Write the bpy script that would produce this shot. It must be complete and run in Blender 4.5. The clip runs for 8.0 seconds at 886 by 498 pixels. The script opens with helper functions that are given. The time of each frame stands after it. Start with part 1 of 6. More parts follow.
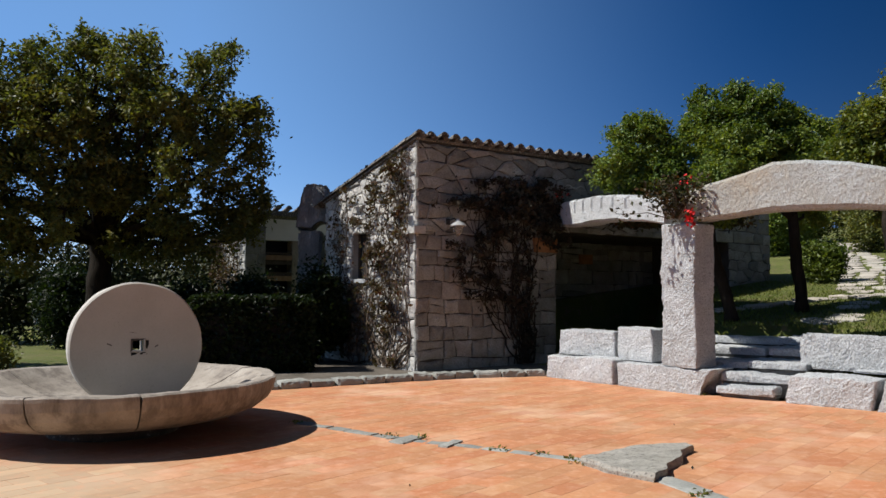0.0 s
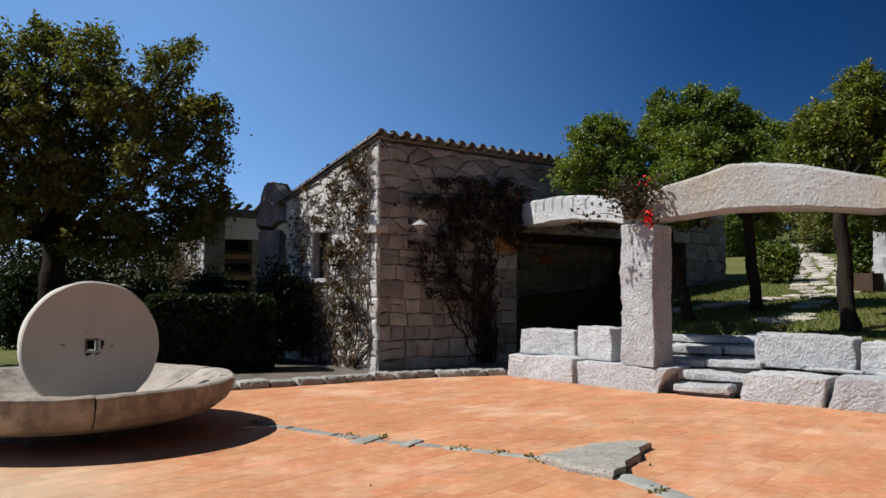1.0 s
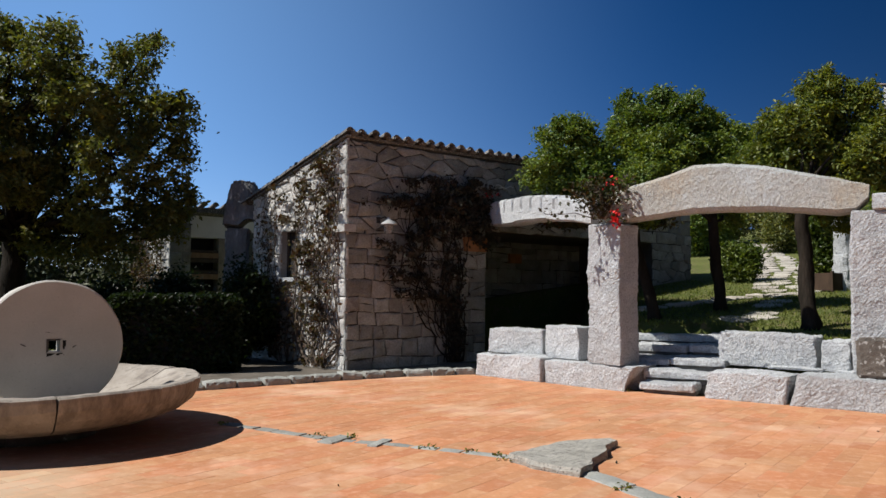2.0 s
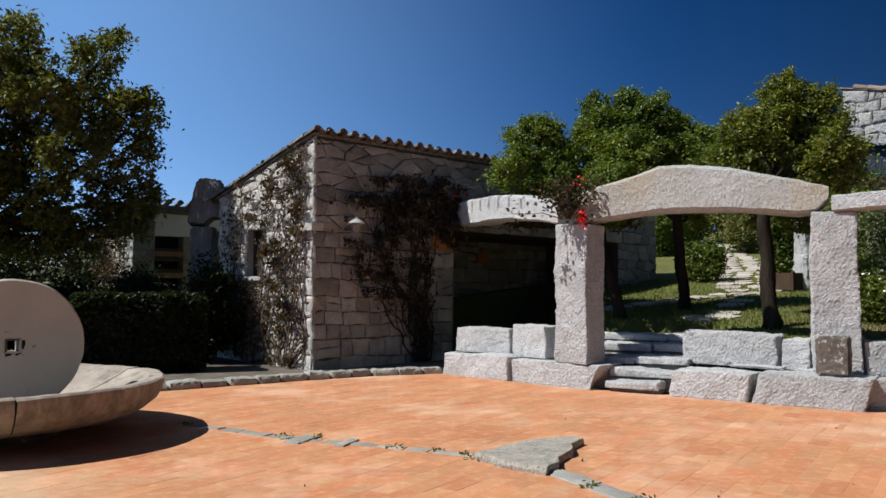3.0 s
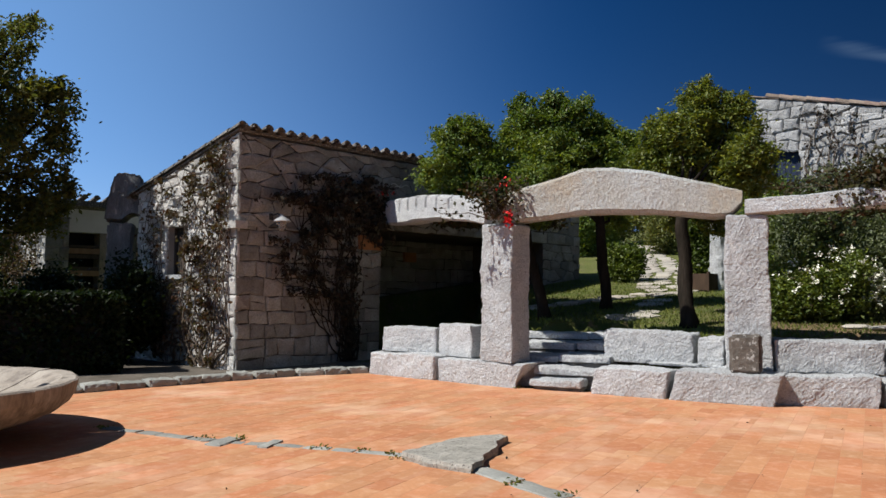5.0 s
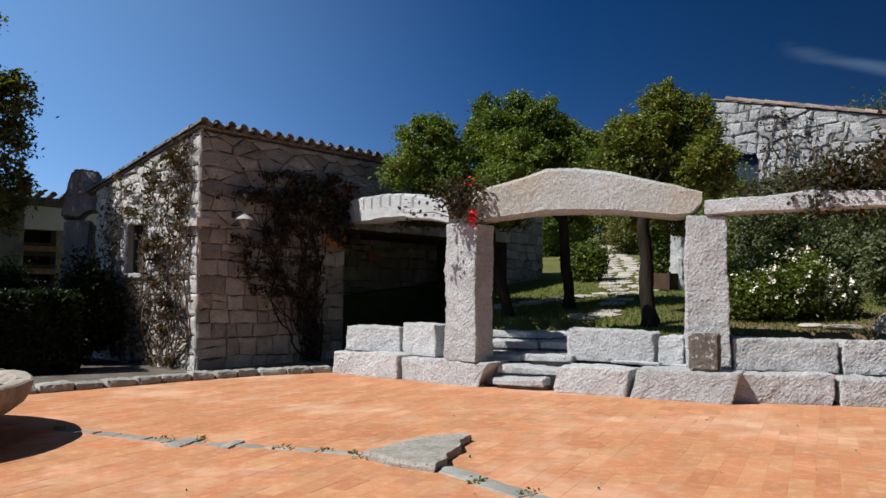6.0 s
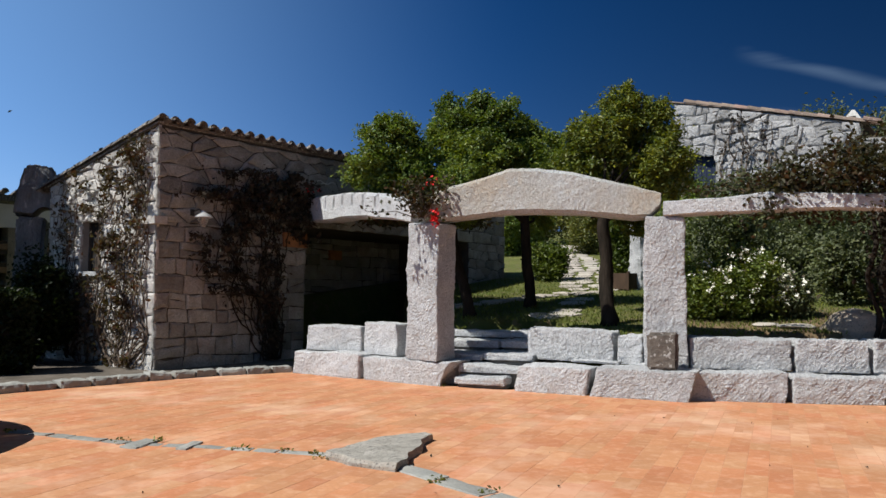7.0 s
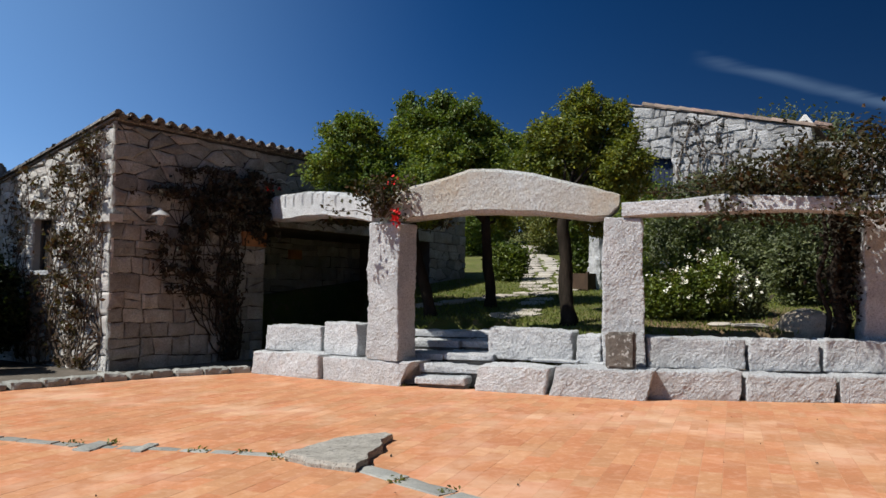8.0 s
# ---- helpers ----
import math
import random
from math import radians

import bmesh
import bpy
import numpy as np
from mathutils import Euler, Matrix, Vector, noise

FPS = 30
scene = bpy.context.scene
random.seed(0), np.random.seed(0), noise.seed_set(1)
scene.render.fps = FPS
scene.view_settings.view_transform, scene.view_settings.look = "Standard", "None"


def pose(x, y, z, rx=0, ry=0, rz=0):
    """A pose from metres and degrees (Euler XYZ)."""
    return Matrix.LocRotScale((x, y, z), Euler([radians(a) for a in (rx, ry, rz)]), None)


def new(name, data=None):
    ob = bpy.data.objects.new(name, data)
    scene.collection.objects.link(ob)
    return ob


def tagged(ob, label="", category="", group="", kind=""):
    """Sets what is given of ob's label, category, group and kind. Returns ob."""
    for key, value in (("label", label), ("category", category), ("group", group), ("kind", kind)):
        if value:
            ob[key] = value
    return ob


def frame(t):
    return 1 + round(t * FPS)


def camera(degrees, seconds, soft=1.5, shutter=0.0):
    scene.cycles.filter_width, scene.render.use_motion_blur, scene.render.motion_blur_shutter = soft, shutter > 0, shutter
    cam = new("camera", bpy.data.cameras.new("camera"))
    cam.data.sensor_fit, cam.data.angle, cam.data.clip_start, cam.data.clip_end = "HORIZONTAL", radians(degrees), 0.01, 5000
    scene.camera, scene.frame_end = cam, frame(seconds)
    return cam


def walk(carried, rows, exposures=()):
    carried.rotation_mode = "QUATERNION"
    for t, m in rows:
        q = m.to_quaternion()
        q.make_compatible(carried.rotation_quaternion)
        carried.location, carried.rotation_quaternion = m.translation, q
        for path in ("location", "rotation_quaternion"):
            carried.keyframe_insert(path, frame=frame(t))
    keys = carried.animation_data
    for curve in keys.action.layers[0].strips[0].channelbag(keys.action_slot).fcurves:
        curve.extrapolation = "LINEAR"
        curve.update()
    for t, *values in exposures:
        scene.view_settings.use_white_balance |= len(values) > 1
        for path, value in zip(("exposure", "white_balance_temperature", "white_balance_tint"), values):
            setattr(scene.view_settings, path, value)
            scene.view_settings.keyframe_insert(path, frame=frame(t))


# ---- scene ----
cam = camera(59.09, 8.0)
EYE = (0.0, 0.0, 1.6)
# seconds, yaw, pitch, roll: a tripod head turning to the right
TURN = [(0.0, 0.0, 3.0, -0.19), (0.5, -1.319, 2.992, -0.195), (1.0, -2.813, 2.969, -0.246), (1.5, -4.042, 2.952, -0.251),
        (3.0, -7.471, 2.883, -0.316), (3.5, -8.924, 2.884, -0.379), (4.0, -10.18, 2.868, -0.418), (4.5, -11.527, 2.874, -0.434),
        (6.0, -15.451, 2.826, -0.576), (6.5, -16.916, 2.807, -0.619), (7.0, -18.243, 2.808, -0.682), (7.5, -19.664, 2.82, -0.759),
        (8.0, -21.113, 2.83, -0.78)]
walk(cam, [(t, pose(*EYE, 90 + p, r, y)) for t, y, p, r in TURN], exposures=[(0.0, 0.32), (8.0, 0.32)])

# ---------------------------------------------------------------- light
SUN_FROM = radians(187)      # compass of the sun in the plan, from +x towards +y
SUN_HEIGHT = radians(50)
sun_way = Vector((math.cos(SUN_FROM) * math.cos(SUN_HEIGHT), math.sin(SUN_FROM) * math.cos(SUN_HEIGHT), math.sin(SUN_HEIGHT)))
sun_data = bpy.data.lights.new("sun", "SUN")
sun_data.energy, sun_data.angle, sun_data.color = 5.0, radians(0.5), (1.0, 0.96, 0.90)
sun = new("sun", sun_data)
sun.matrix_world = Matrix.Translation((-20, 0, 30)) @ sun_way.to_track_quat("Z", "Y").to_matrix().to_4x4()

world = bpy.data.worlds.new("sky")
scene.world = world
world.use_nodes = True
wn, wl = world.node_tree.nodes, world.node_tree.links
wn.clear()
sky = wn.new("ShaderNodeTexSky")
sky.sky_type, sky.sun_disc = "NISHITA", False
sky.sun_elevation, sky.sun_rotation = SUN_HEIGHT, radians(90) - SUN_FROM
sky.air_density, sky.dust_density, sky.ozone_density, sky.altitude = 0.9, 0.0, 6.0, 1200
back = wn.new("ShaderNodeBackground")
back.inputs["Strength"].default_value = 0.045
wout = wn.new("ShaderNodeOutputWorld")
# thin high cirrus low in the eastern sky
wco, wmap, wno = wn.new("ShaderNodeTexCoord"), wn.new("ShaderNodeMapping"), wn.new("ShaderNodeTexNoise")
wmap.inputs["Rotation"].default_value = (radians(9), radians(-12), radians(-50))
wmap.inputs["Scale"].default_value = (2.0, 2.0, 16.0)
wno.inputs["Scale"].default_value, wno.inputs["Detail"].default_value = 1.6, 7
wno.inputs["Distortion"].default_value = 0.7
wr = wn.new("ShaderNodeMapRange")
wr.inputs["From Min"].default_value, wr.inputs["From Max"].default_value, wr.inputs["To Max"].default_value = 0.30, 0.62, 0.9
wmix = wn.new("ShaderNodeMix")
wmix.data_type = "RGBA"
wmix.inputs[7].default_value = (2.0, 3.2, 5.2, 1)
wl.new(wco.outputs["Generated"], wmap.inputs["Vector"])
wl.new(wmap.outputs["Vector"], wno.inputs["Vector"])
wl.new(wno.outputs["Fac"], wr.inputs["Value"])
deep = wn.new("ShaderNodeHueSaturation")        # the deep blue of clear dry air
deep.inputs["Saturation"].default_value = 1.28
side = wn.new("ShaderNodeSeparateXYZ")          # clear sky: paler towards the sun, deepest away from it
wl.new(wco.outputs["Generated"], side.inputs[0])
power = wn.new("ShaderNodeMath")
power.operation = "POWER"
power.inputs[0].default_value = 0.1108
wl.new(side.outputs["X"], power.inputs[1])
scaled = wn.new("ShaderNodeMath")
scaled.operation = "MULTIPLY"
scaled.inputs[1].default_value = 2.05
wl.new(power.outputs[0], scaled.inputs[0])
fall = wn.new("ShaderNodeMath")
fall.operation = "MINIMUM"
fall.inputs[1].default_value = 3.9
wl.new(scaled.outputs[0], fall.inputs[0])
tint = wn.new("ShaderNodeVectorMath")
tint.operation = "MULTIPLY"
tint.inputs[1].default_value = (1.05, 0.85, 1.0)
graded = wn.new("ShaderNodeVectorMath")
graded.operation = "SCALE"
wl.new(sky.outputs["Color"], deep.inputs["Color"])
wl.new(deep.outputs["Color"], tint.inputs[0])
wl.new(tint.outputs[0], graded.inputs[0])
wl.new(fall.outputs[0], graded.inputs["Scale"])
def wmath(kind, a_, b_):
    node = wn.new("ShaderNodeMath")
    node.operation = kind
    for slot, value in ((0, a_), (1, b_)):
        if isinstance(value, float):
            node.inputs[slot].default_value = value
        else:
            wl.new(value, node.inputs[slot])
    return node.outputs[0]


def wramp(value, lo, hi):
    node = wn.new("ShaderNodeMapRange")
    node.interpolation_type = "SMOOTHSTEP"
    node.inputs["From Min"].default_value, node.inputs["From Max"].default_value = lo, hi
    wl.new(value, node.inputs["Value"])
    return node.outputs["Result"]


def wdot(way):
    node = wn.new("ShaderNodeVectorMath")
    node.operation = "DOT_PRODUCT"
    node.inputs[1].default_value = way
    wl.new(wco.outputs["Generated"], node.inputs[0])
    return node.outputs["Value"]


# wisps: the pole of the arc, the way along it, where it begins and ends, half width, strength
WISPS = [
    ((-0.0787, 0.4020, -0.9123), (0.7276, -0.6024, -0.3282), -0.111, 0.411, 0.011, 0.75),
    ((-0.0765, 0.3387, -0.9378), (0.7442, -0.6065, -0.2798), -0.044, 0.044, 0.008, 0.50),
    ((-0.0897, 0.2077, -0.9741), (0.9764, -0.1749, -0.1271), -0.020, 0.020, 0.006, 0.50)]
cloud = None
for pole, way, begin, end, half, strength in WISPS:
    off = wmath("ABSOLUTE", wmath("ADD", wdot(pole), wmath("MULTIPLY", wmath("SUBTRACT", wno.outputs["Fac"], 0.5), half * 2.4)), 0.0)
    run = wdot(way)
    band_ = wmath("MULTIPLY", wramp(off, half, 0.0), wmath("MULTIPLY", wramp(run, begin, begin + 0.05), wramp(run, end, end - 0.04)))
    band_ = wmath("MULTIPLY", band_, wmath("MULTIPLY", wr.outputs["Result"], strength))
    cloud = band_ if cloud is None else wmath("MAXIMUM", cloud, band_)
wl.new(cloud, wmix.inputs[0])
haze = wn.new("ShaderNodeMapRange")             # paler air on the sun's side
haze.interpolation_type = "SMOOTHSTEP"
for key, value in (("From Min", 0.40), ("From Max", -0.40), ("To Max", 0.55)):
    haze.inputs[key].default_value = value
wl.new(side.outputs["X"], haze.inputs["Value"])
hazed = wn.new("ShaderNodeMix")
hazed.data_type = "RGBA"
hazed.inputs[7].default_value = (4.7, 7.3, 9.2, 1)
wl.new(haze.outputs["Result"], hazed.inputs[0])
wl.new(graded.outputs[0], hazed.inputs[6])
wl.new(hazed.outputs[2], wmix.inputs[6])
zenith = wn.new("ShaderNodeMapRange")           # deepest overhead
zenith.interpolation_type = "SMOOTHSTEP"
for key, value in (("From Min", 0.30), ("From Max", 0.95), ("To Min", 1.0), ("To Max", 0.30)):
    zenith.inputs[key].default_value = value
wl.new(side.outputs["Z"], zenith.inputs["Value"])
deepened = wn.new("ShaderNodeVectorMath")
deepened.operation = "SCALE"
wl.new(wmix.outputs[2], deepened.inputs[0])
wl.new(zenith.outputs["Result"], deepened.inputs["Scale"])
wl.new(deepened.outputs[0], back.inputs["Color"])
wl.new(back.outputs["Background"], wout.inputs["Surface"])

# ---------------------------------------------------------------- materials


def surface(name, low, high, scale=3.0, fine=60.0, fine_mix=0.25, speck=None, speck_scale=160.0, speck_at=0.62,
            rough=0.85, bump=0.4, bump_scale=30.0, bump_depth=0.01, vary="", vary_value=0.25, vary_hue=0.0, stain=None,
            stain_scale=1.1, stain_at=0.58, stretch=(1, 1, 1), leafy=False, spec=0.3, crag=0.65, patch=None, speck_soft=0.06):
    """A two-colour ground, a finer grain, optional specks and stains, relief, and a change from piece to piece."""
    m = bpy.data.materials.new(name)
    m.use_nodes = True
    n, l = m.node_tree.nodes, m.node_tree.links
    bsdf = n["Principled BSDF"]
    co = n.new("ShaderNodeTexCoord")
    mp = n.new("ShaderNodeMapping")
    mp.inputs["Scale"].default_value = stretch
    geo = n.new("ShaderNodeNewGeometry")
    l.new(geo.outputs["Position"], mp.inputs["Vector"])

    def field(s, detail=5, rough_=0.6):
        t = n.new("ShaderNodeTexNoise")
        t.inputs["Scale"].default_value, t.inputs["Detail"].default_value, t.inputs["Roughness"].default_value = s, detail, rough_
        l.new(mp.outputs["Vector"], t.inputs["Vector"])
        return t.outputs["Fac"]

    def ramp(value, a, b, to=1.0):
        r = n.new("ShaderNodeMapRange")
        for k, v in (("From Min", a), ("From Max", b), ("To Max", to)):
            r.inputs[k].default_value = v
        l.new(value, r.inputs["Value"])
        return r.outputs["Result"]

    def mix(fac, a, b, mode="MIX"):
        x = n.new("ShaderNodeMix")
        x.data_type, x.blend_type = "RGBA", mode
        for k, v in ((0, fac), (6, a), (7, b)):
            if isinstance(v, (tuple, float, int)):
                x.inputs[k].default_value = (*v, 1) if isinstance(v, tuple) else v
            else:
                l.new(v, x.inputs[k])
        return x.outputs[2]

    col = mix(ramp(field(scale), 0.3, 0.7), low, high)
    dark = tuple(c * 0.55 for c in low)
    col = mix(ramp(field(fine, 3), 0.35, 0.75, fine_mix), col, dark)
    if stain:
        col = mix(ramp(field(stain_scale, 6, 0.7), stain_at, stain_at + 0.14, 0.75), col, stain)
    if patch:            # one worn, dusty area of the floor: x, y, radius, colour
        gapv = n.new("ShaderNodeVectorMath")
        gapv.operation = "DISTANCE"
        gapv.inputs[1].default_value = (patch[0], patch[1], 0)
        l.new(geo.outputs["Position"], gapv.inputs[0])
        away = n.new("ShaderNodeMath")
        away.operation = "MULTIPLY_ADD"
        l.new(field(1.4, 5), away.inputs[0])
        away.inputs[1].default_value = -1.6
        l.new(gapv.outputs["Value"], away.inputs[2])
        col = mix(ramp(away.outputs[0], patch[2] - 0.4, patch[2] - 1.5, 0.8), col, patch[3])
    if speck:
        col = mix(ramp(field(speck_scale, 2), speck_at, speck_at + speck_soft, 0.8), col, speck)
    if vary:
        if vary == "object":
            r = n.new("ShaderNodeObjectInfo").outputs["Random"]
        else:
            r = geo.outputs["Random Per Island"]
        hsv = n.new("ShaderNodeHueSaturation")
        l.new(ramp_out(n, l, r, 1 - vary_value, 1 + vary_value), hsv.inputs["Value"])
        if vary_hue:
            w = n.new("ShaderNodeTexWhiteNoise")
            w.noise_dimensions = "1D"
            l.new(r, w.inputs["W"])
            l.new(ramp_out(n, l, w.outputs["Value"], 0.5 - vary_hue, 0.5 + vary_hue), hsv.inputs["Hue"])
            l.new(ramp_out(n, l, w.outputs["Value"], 1 + 6 * vary_hue, 1 - 6 * vary_hue), hsv.inputs["Saturation"])
        l.new(col, hsv.inputs["Color"])
        col = hsv.outputs["Color"]
    l.new(col, bsdf.inputs["Base Color"])
    bsdf.inputs["Roughness"].default_value = rough
    bsdf.inputs["Specular IOR Level"].default_value = spec
    if bump:
        b = n.new("ShaderNodeBump")
        b.inputs["Strength"].default_value, b.inputs["Distance"].default_value = bump, bump_depth
        l.new(field(bump_scale, 7, crag), b.inputs["Height"])
        l.new(b.outputs["Normal"], bsdf.inputs["Normal"])
    if leafy:
        tr = n.new("ShaderNodeBsdfTranslucent")
        add = n.new("ShaderNodeMixShader")
        add.inputs[0].default_value = 0.3
        bright = mix(1.0, col, (1.35, 1.5, 0.6), "MULTIPLY")
        l.new(bright, tr.inputs["Color"])
        l.new(bsdf.outputs[0], add.inputs[1])
        l.new(tr.outputs[0], add.inputs[2])
        l.new(add.outputs[0], n["Material Output"].inputs["Surface"])
    return m


def ramp_out(n, l, value, a, b):
    r = n.new("ShaderNodeMapRange")
    r.inputs["To Min"].default_value, r.inputs["To Max"].default_value = a, b
    l.new(value, r.inputs["Value"])
    return r.outputs["Result"]


GRANITE = surface("granite", (0.58, 0.60, 0.61), (0.80, 0.82, 0.83), 2.6, 46, 0.5, (0.20, 0.20, 0.20), 36, 0.52, 0.9,
                  1.0, 25, 0.075, "object", 0.10, crag=0.76, speck_soft=0.26)
LINTEL = surface("lintel_granite", (0.50, 0.46, 0.375), (0.66, 0.70, 0.71), 0.55, 36, 0.5, (0.24, 0.22, 0.19), 34, 0.53, 0.9,
                 1.0, 25, 0.065, crag=0.76, speck_soft=0.26, stretch=(1, 1, 0.7), stain=(0.54, 0.45, 0.33), stain_scale=0.9, stain_at=0.53)
# stone of the shaded fronts and porch, their shade put into its colour
ASHLAR = surface("shaded_ashlar_stone", (0.22, 0.21, 0.18), (0.365, 0.372, 0.348), 3.0, 30, 0.5, (0.13, 0.125, 0.105), 60, 0.60, 0.9,
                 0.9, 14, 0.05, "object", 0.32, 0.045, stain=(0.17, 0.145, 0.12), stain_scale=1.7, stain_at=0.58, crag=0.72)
# dark grey that stands in for shade below the step treads
RISERSHADE = surface("riser_shade_stone", (0.10, 0.095, 0.085), (0.22, 0.21, 0.19), 4, 40, 0.4, rough=0.95, bump=0.9, bump_scale=30)
# paler stone for gable and side walls, sunlight put into its colour
HILLSTONE = surface("sunlit_rubble_stone", (0.42, 0.405, 0.375), (0.66, 0.64, 0.60), 1.6, 30, 0.3, (0.2, 0.2, 0.2), 70, 0.64, 0.9,
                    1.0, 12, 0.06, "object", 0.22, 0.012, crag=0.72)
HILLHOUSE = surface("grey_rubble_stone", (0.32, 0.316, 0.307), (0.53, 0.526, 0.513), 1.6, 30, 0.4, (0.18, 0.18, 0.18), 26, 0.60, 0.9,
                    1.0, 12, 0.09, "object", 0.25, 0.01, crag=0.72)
# mortar greyed to paint the shadow in the hill house's stone gaps
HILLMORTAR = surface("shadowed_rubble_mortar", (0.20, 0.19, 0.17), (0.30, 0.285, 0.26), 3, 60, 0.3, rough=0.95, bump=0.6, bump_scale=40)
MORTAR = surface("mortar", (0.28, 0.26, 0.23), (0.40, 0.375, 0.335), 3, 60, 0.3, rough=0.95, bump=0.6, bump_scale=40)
# darker copy of the mortar, for walls that stand in shade
SHADEMORTAR = surface("shaded_joint_mortar", (0.045, 0.04, 0.034), (0.085, 0.075, 0.062), 3, 60, 0.3, rough=0.95, bump=0.6, bump_scale=40)
TERRACOTTA = surface("terracotta_tile", (0.44, 0.195, 0.092), (0.52, 0.245, 0.120), 0.9, 34, 0.28, (0.58, 0.33, 0.20), 9, 0.50, 0.8,
                     0.3, 40, 0.004, "object", 0.09, 0.006, stain=(0.60, 0.37, 0.245), stain_scale=0.55, stain_at=0.50,
                     patch=(-3.6, 6.3, 1.5, (0.46, 0.35, 0.235)), speck_soft=0.3)
TERRACOTTA_FIELD = surface("terracotta_tile_field", (0.44, 0.195, 0.092), (0.52, 0.245, 0.120), 0.9, 34, 0.28, (0.58, 0.33, 0.20), 9, 0.50,
                           0.8, 0.3, 40, 0.004, "island", 0.09, 0.006, stain=(0.60, 0.37, 0.245), stain_scale=0.55, stain_at=0.50,
                     patch=(-3.6, 6.3, 1.5, (0.46, 0.35, 0.235)), speck_soft=0.3)
GROUT = surface("terracotta_grout", (0.42, 0.195, 0.098), (0.56, 0.30, 0.175), 2, 60, 0.3, rough=0.95, bump=0.3)
ROOFTILE = surface("roof_tile", (0.082, 0.076, 0.07), (0.145, 0.134, 0.124), 4, 30, 0.35, (0.30, 0.29, 0.25), 22, 0.56, 0.9, 0.5, 40, 0.006,
                   "object", 0.3, 0.015)
REDTILE = surface("red_roof_tile", (0.19, 0.145, 0.118), (0.29, 0.21, 0.165), 4, 30, 0.3, (0.4, 0.33, 0.27), 18, 0.6, 0.9, 0.5, 40, 0.006,
                  "object", 0.3, 0.015)
BAND = surface("grey_band_stone", (0.22, 0.225, 0.21), (0.34, 0.34, 0.31), 3, 50, 0.35, (0.14, 0.15, 0.11), 60, 0.62, 0.85, 0.5, 30, 0.01,
               "object", 0.18)
MILLSTONE = surface("millstone", (0.43, 0.41, 0.365), (0.52, 0.50, 0.455), 1.5, 50, 0.15, (0.27, 0.25, 0.22), 60, 0.68, 0.85, 0.2, 50, 0.006,
                    stain=(0.29, 0.26, 0.22), stain_scale=2.2, stain_at=0.63)
BASIN = surface("basin_stone", (0.25, 0.215, 0.178), (0.42, 0.38, 0.33), 1.6, 40, 0.25, (0.22, 0.2, 0.18), 70, 0.66, 0.85, 0.4, 36, 0.01,
                "object", 0.1, stain=(0.13, 0.11, 0.095), stain_scale=2.6, stain_at=0.48, stretch=(1.5, 1.5, 0.5))
GRASS = surface("lawn_grass", (0.07, 0.095, 0.018), (0.15, 0.16, 0.042), 0.8, 25, 0.4, (0.17, 0.135, 0.07), 5, 0.58, 0.95, 0.9, 60, 0.03,
                stain=(0.15, 0.115, 0.06), stain_scale=0.55, stain_at=0.57, patch=(9.9, 11.6, 2.4, (0.21, 0.135, 0.085)))
BLADES = surface("grass_blades", (0.075, 0.105, 0.02), (0.165, 0.18, 0.045), 1.0, 25, 0.2, rough=0.9, bump=0, vary="island", vary_value=0.4,
                 vary_hue=0.02, leafy=True)
PAVING = surface("flagstone", (0.36, 0.33, 0.28), (0.52, 0.48, 0.42), 2.0, 30, 0.3, (0.25, 0.23, 0.2), 50, 0.62, 0.9, 0.5, 24, 0.01,
                 "object", 0.16, 0.01)
TERRACE = surface("terrace_ground", (0.075, 0.065, 0.05), (0.17, 0.145, 0.12), 2.5, 30, 0.4, rough=0.95, bump=0.7, bump_scale=24)
BARK = surface("bark", (0.014, 0.012, 0.009), (0.040, 0.032, 0.025), 7, 40, 0.5, rough=0.95, spec=0.1, bump=1.0, bump_scale=26, bump_depth=0.03,
               stretch=(1, 1, 0.25))
VINE = surface("vine_stem", (0.075, 0.057, 0.043), (0.16, 0.125, 0.095), 9, 40, 0.3, rough=0.95, bump=0.6, bump_scale=50)
OAKLEAF = surface("oak_leaf", (0.065, 0.078, 0.02), (0.18, 0.18, 0.045), 0.9, 25, 0.1, rough=0.5, bump=0, vary="island", vary_value=0.45,
                  vary_hue=0.03, leafy=True)
GREENLEAF = surface("fresh_green_leaf", (0.06, 0.10, 0.016), (0.19, 0.235, 0.045), 0.8, 25, 0.1, rough=0.45, bump=0, vary="island",
                    vary_value=0.45, vary_hue=0.03, leafy=True)
GOLDLEAF = surface("golden_green_leaf", (0.06, 0.088, 0.013), (0.195, 0.21, 0.036), 0.8, 25, 0.1, rough=0.45, bump=0, vary="island",
                   vary_value=0.45, vary_hue=0.03, leafy=True)
OLIVELEAF = surface("olive_leaf", (0.05, 0.066, 0.03), (0.15, 0.17, 0.082), 1.2, 25, 0.1, rough=0.5, bump=0, vary="island", vary_value=0.4,
                    vary_hue=0.02, leafy=True)
SHRUBLEAF = surface("deep_green_leaf", (0.045, 0.072, 0.012), (0.13, 0.165, 0.03), 0.8, 25, 0.1, rough=0.45, bump=0, vary="island",
                    vary_value=0.45, vary_hue=0.02, leafy=True)
FARLEAF = surface("far_tree_leaf", (0.028, 0.034, 0.011), (0.07, 0.075, 0.022), 0.9, 25, 0.1, rough=0.6, bump=0, vary="island",
                  vary_value=0.4, vary_hue=0.02)
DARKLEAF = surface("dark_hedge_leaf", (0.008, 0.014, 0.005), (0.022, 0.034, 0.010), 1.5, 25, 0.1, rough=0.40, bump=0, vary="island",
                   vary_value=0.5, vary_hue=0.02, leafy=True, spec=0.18)
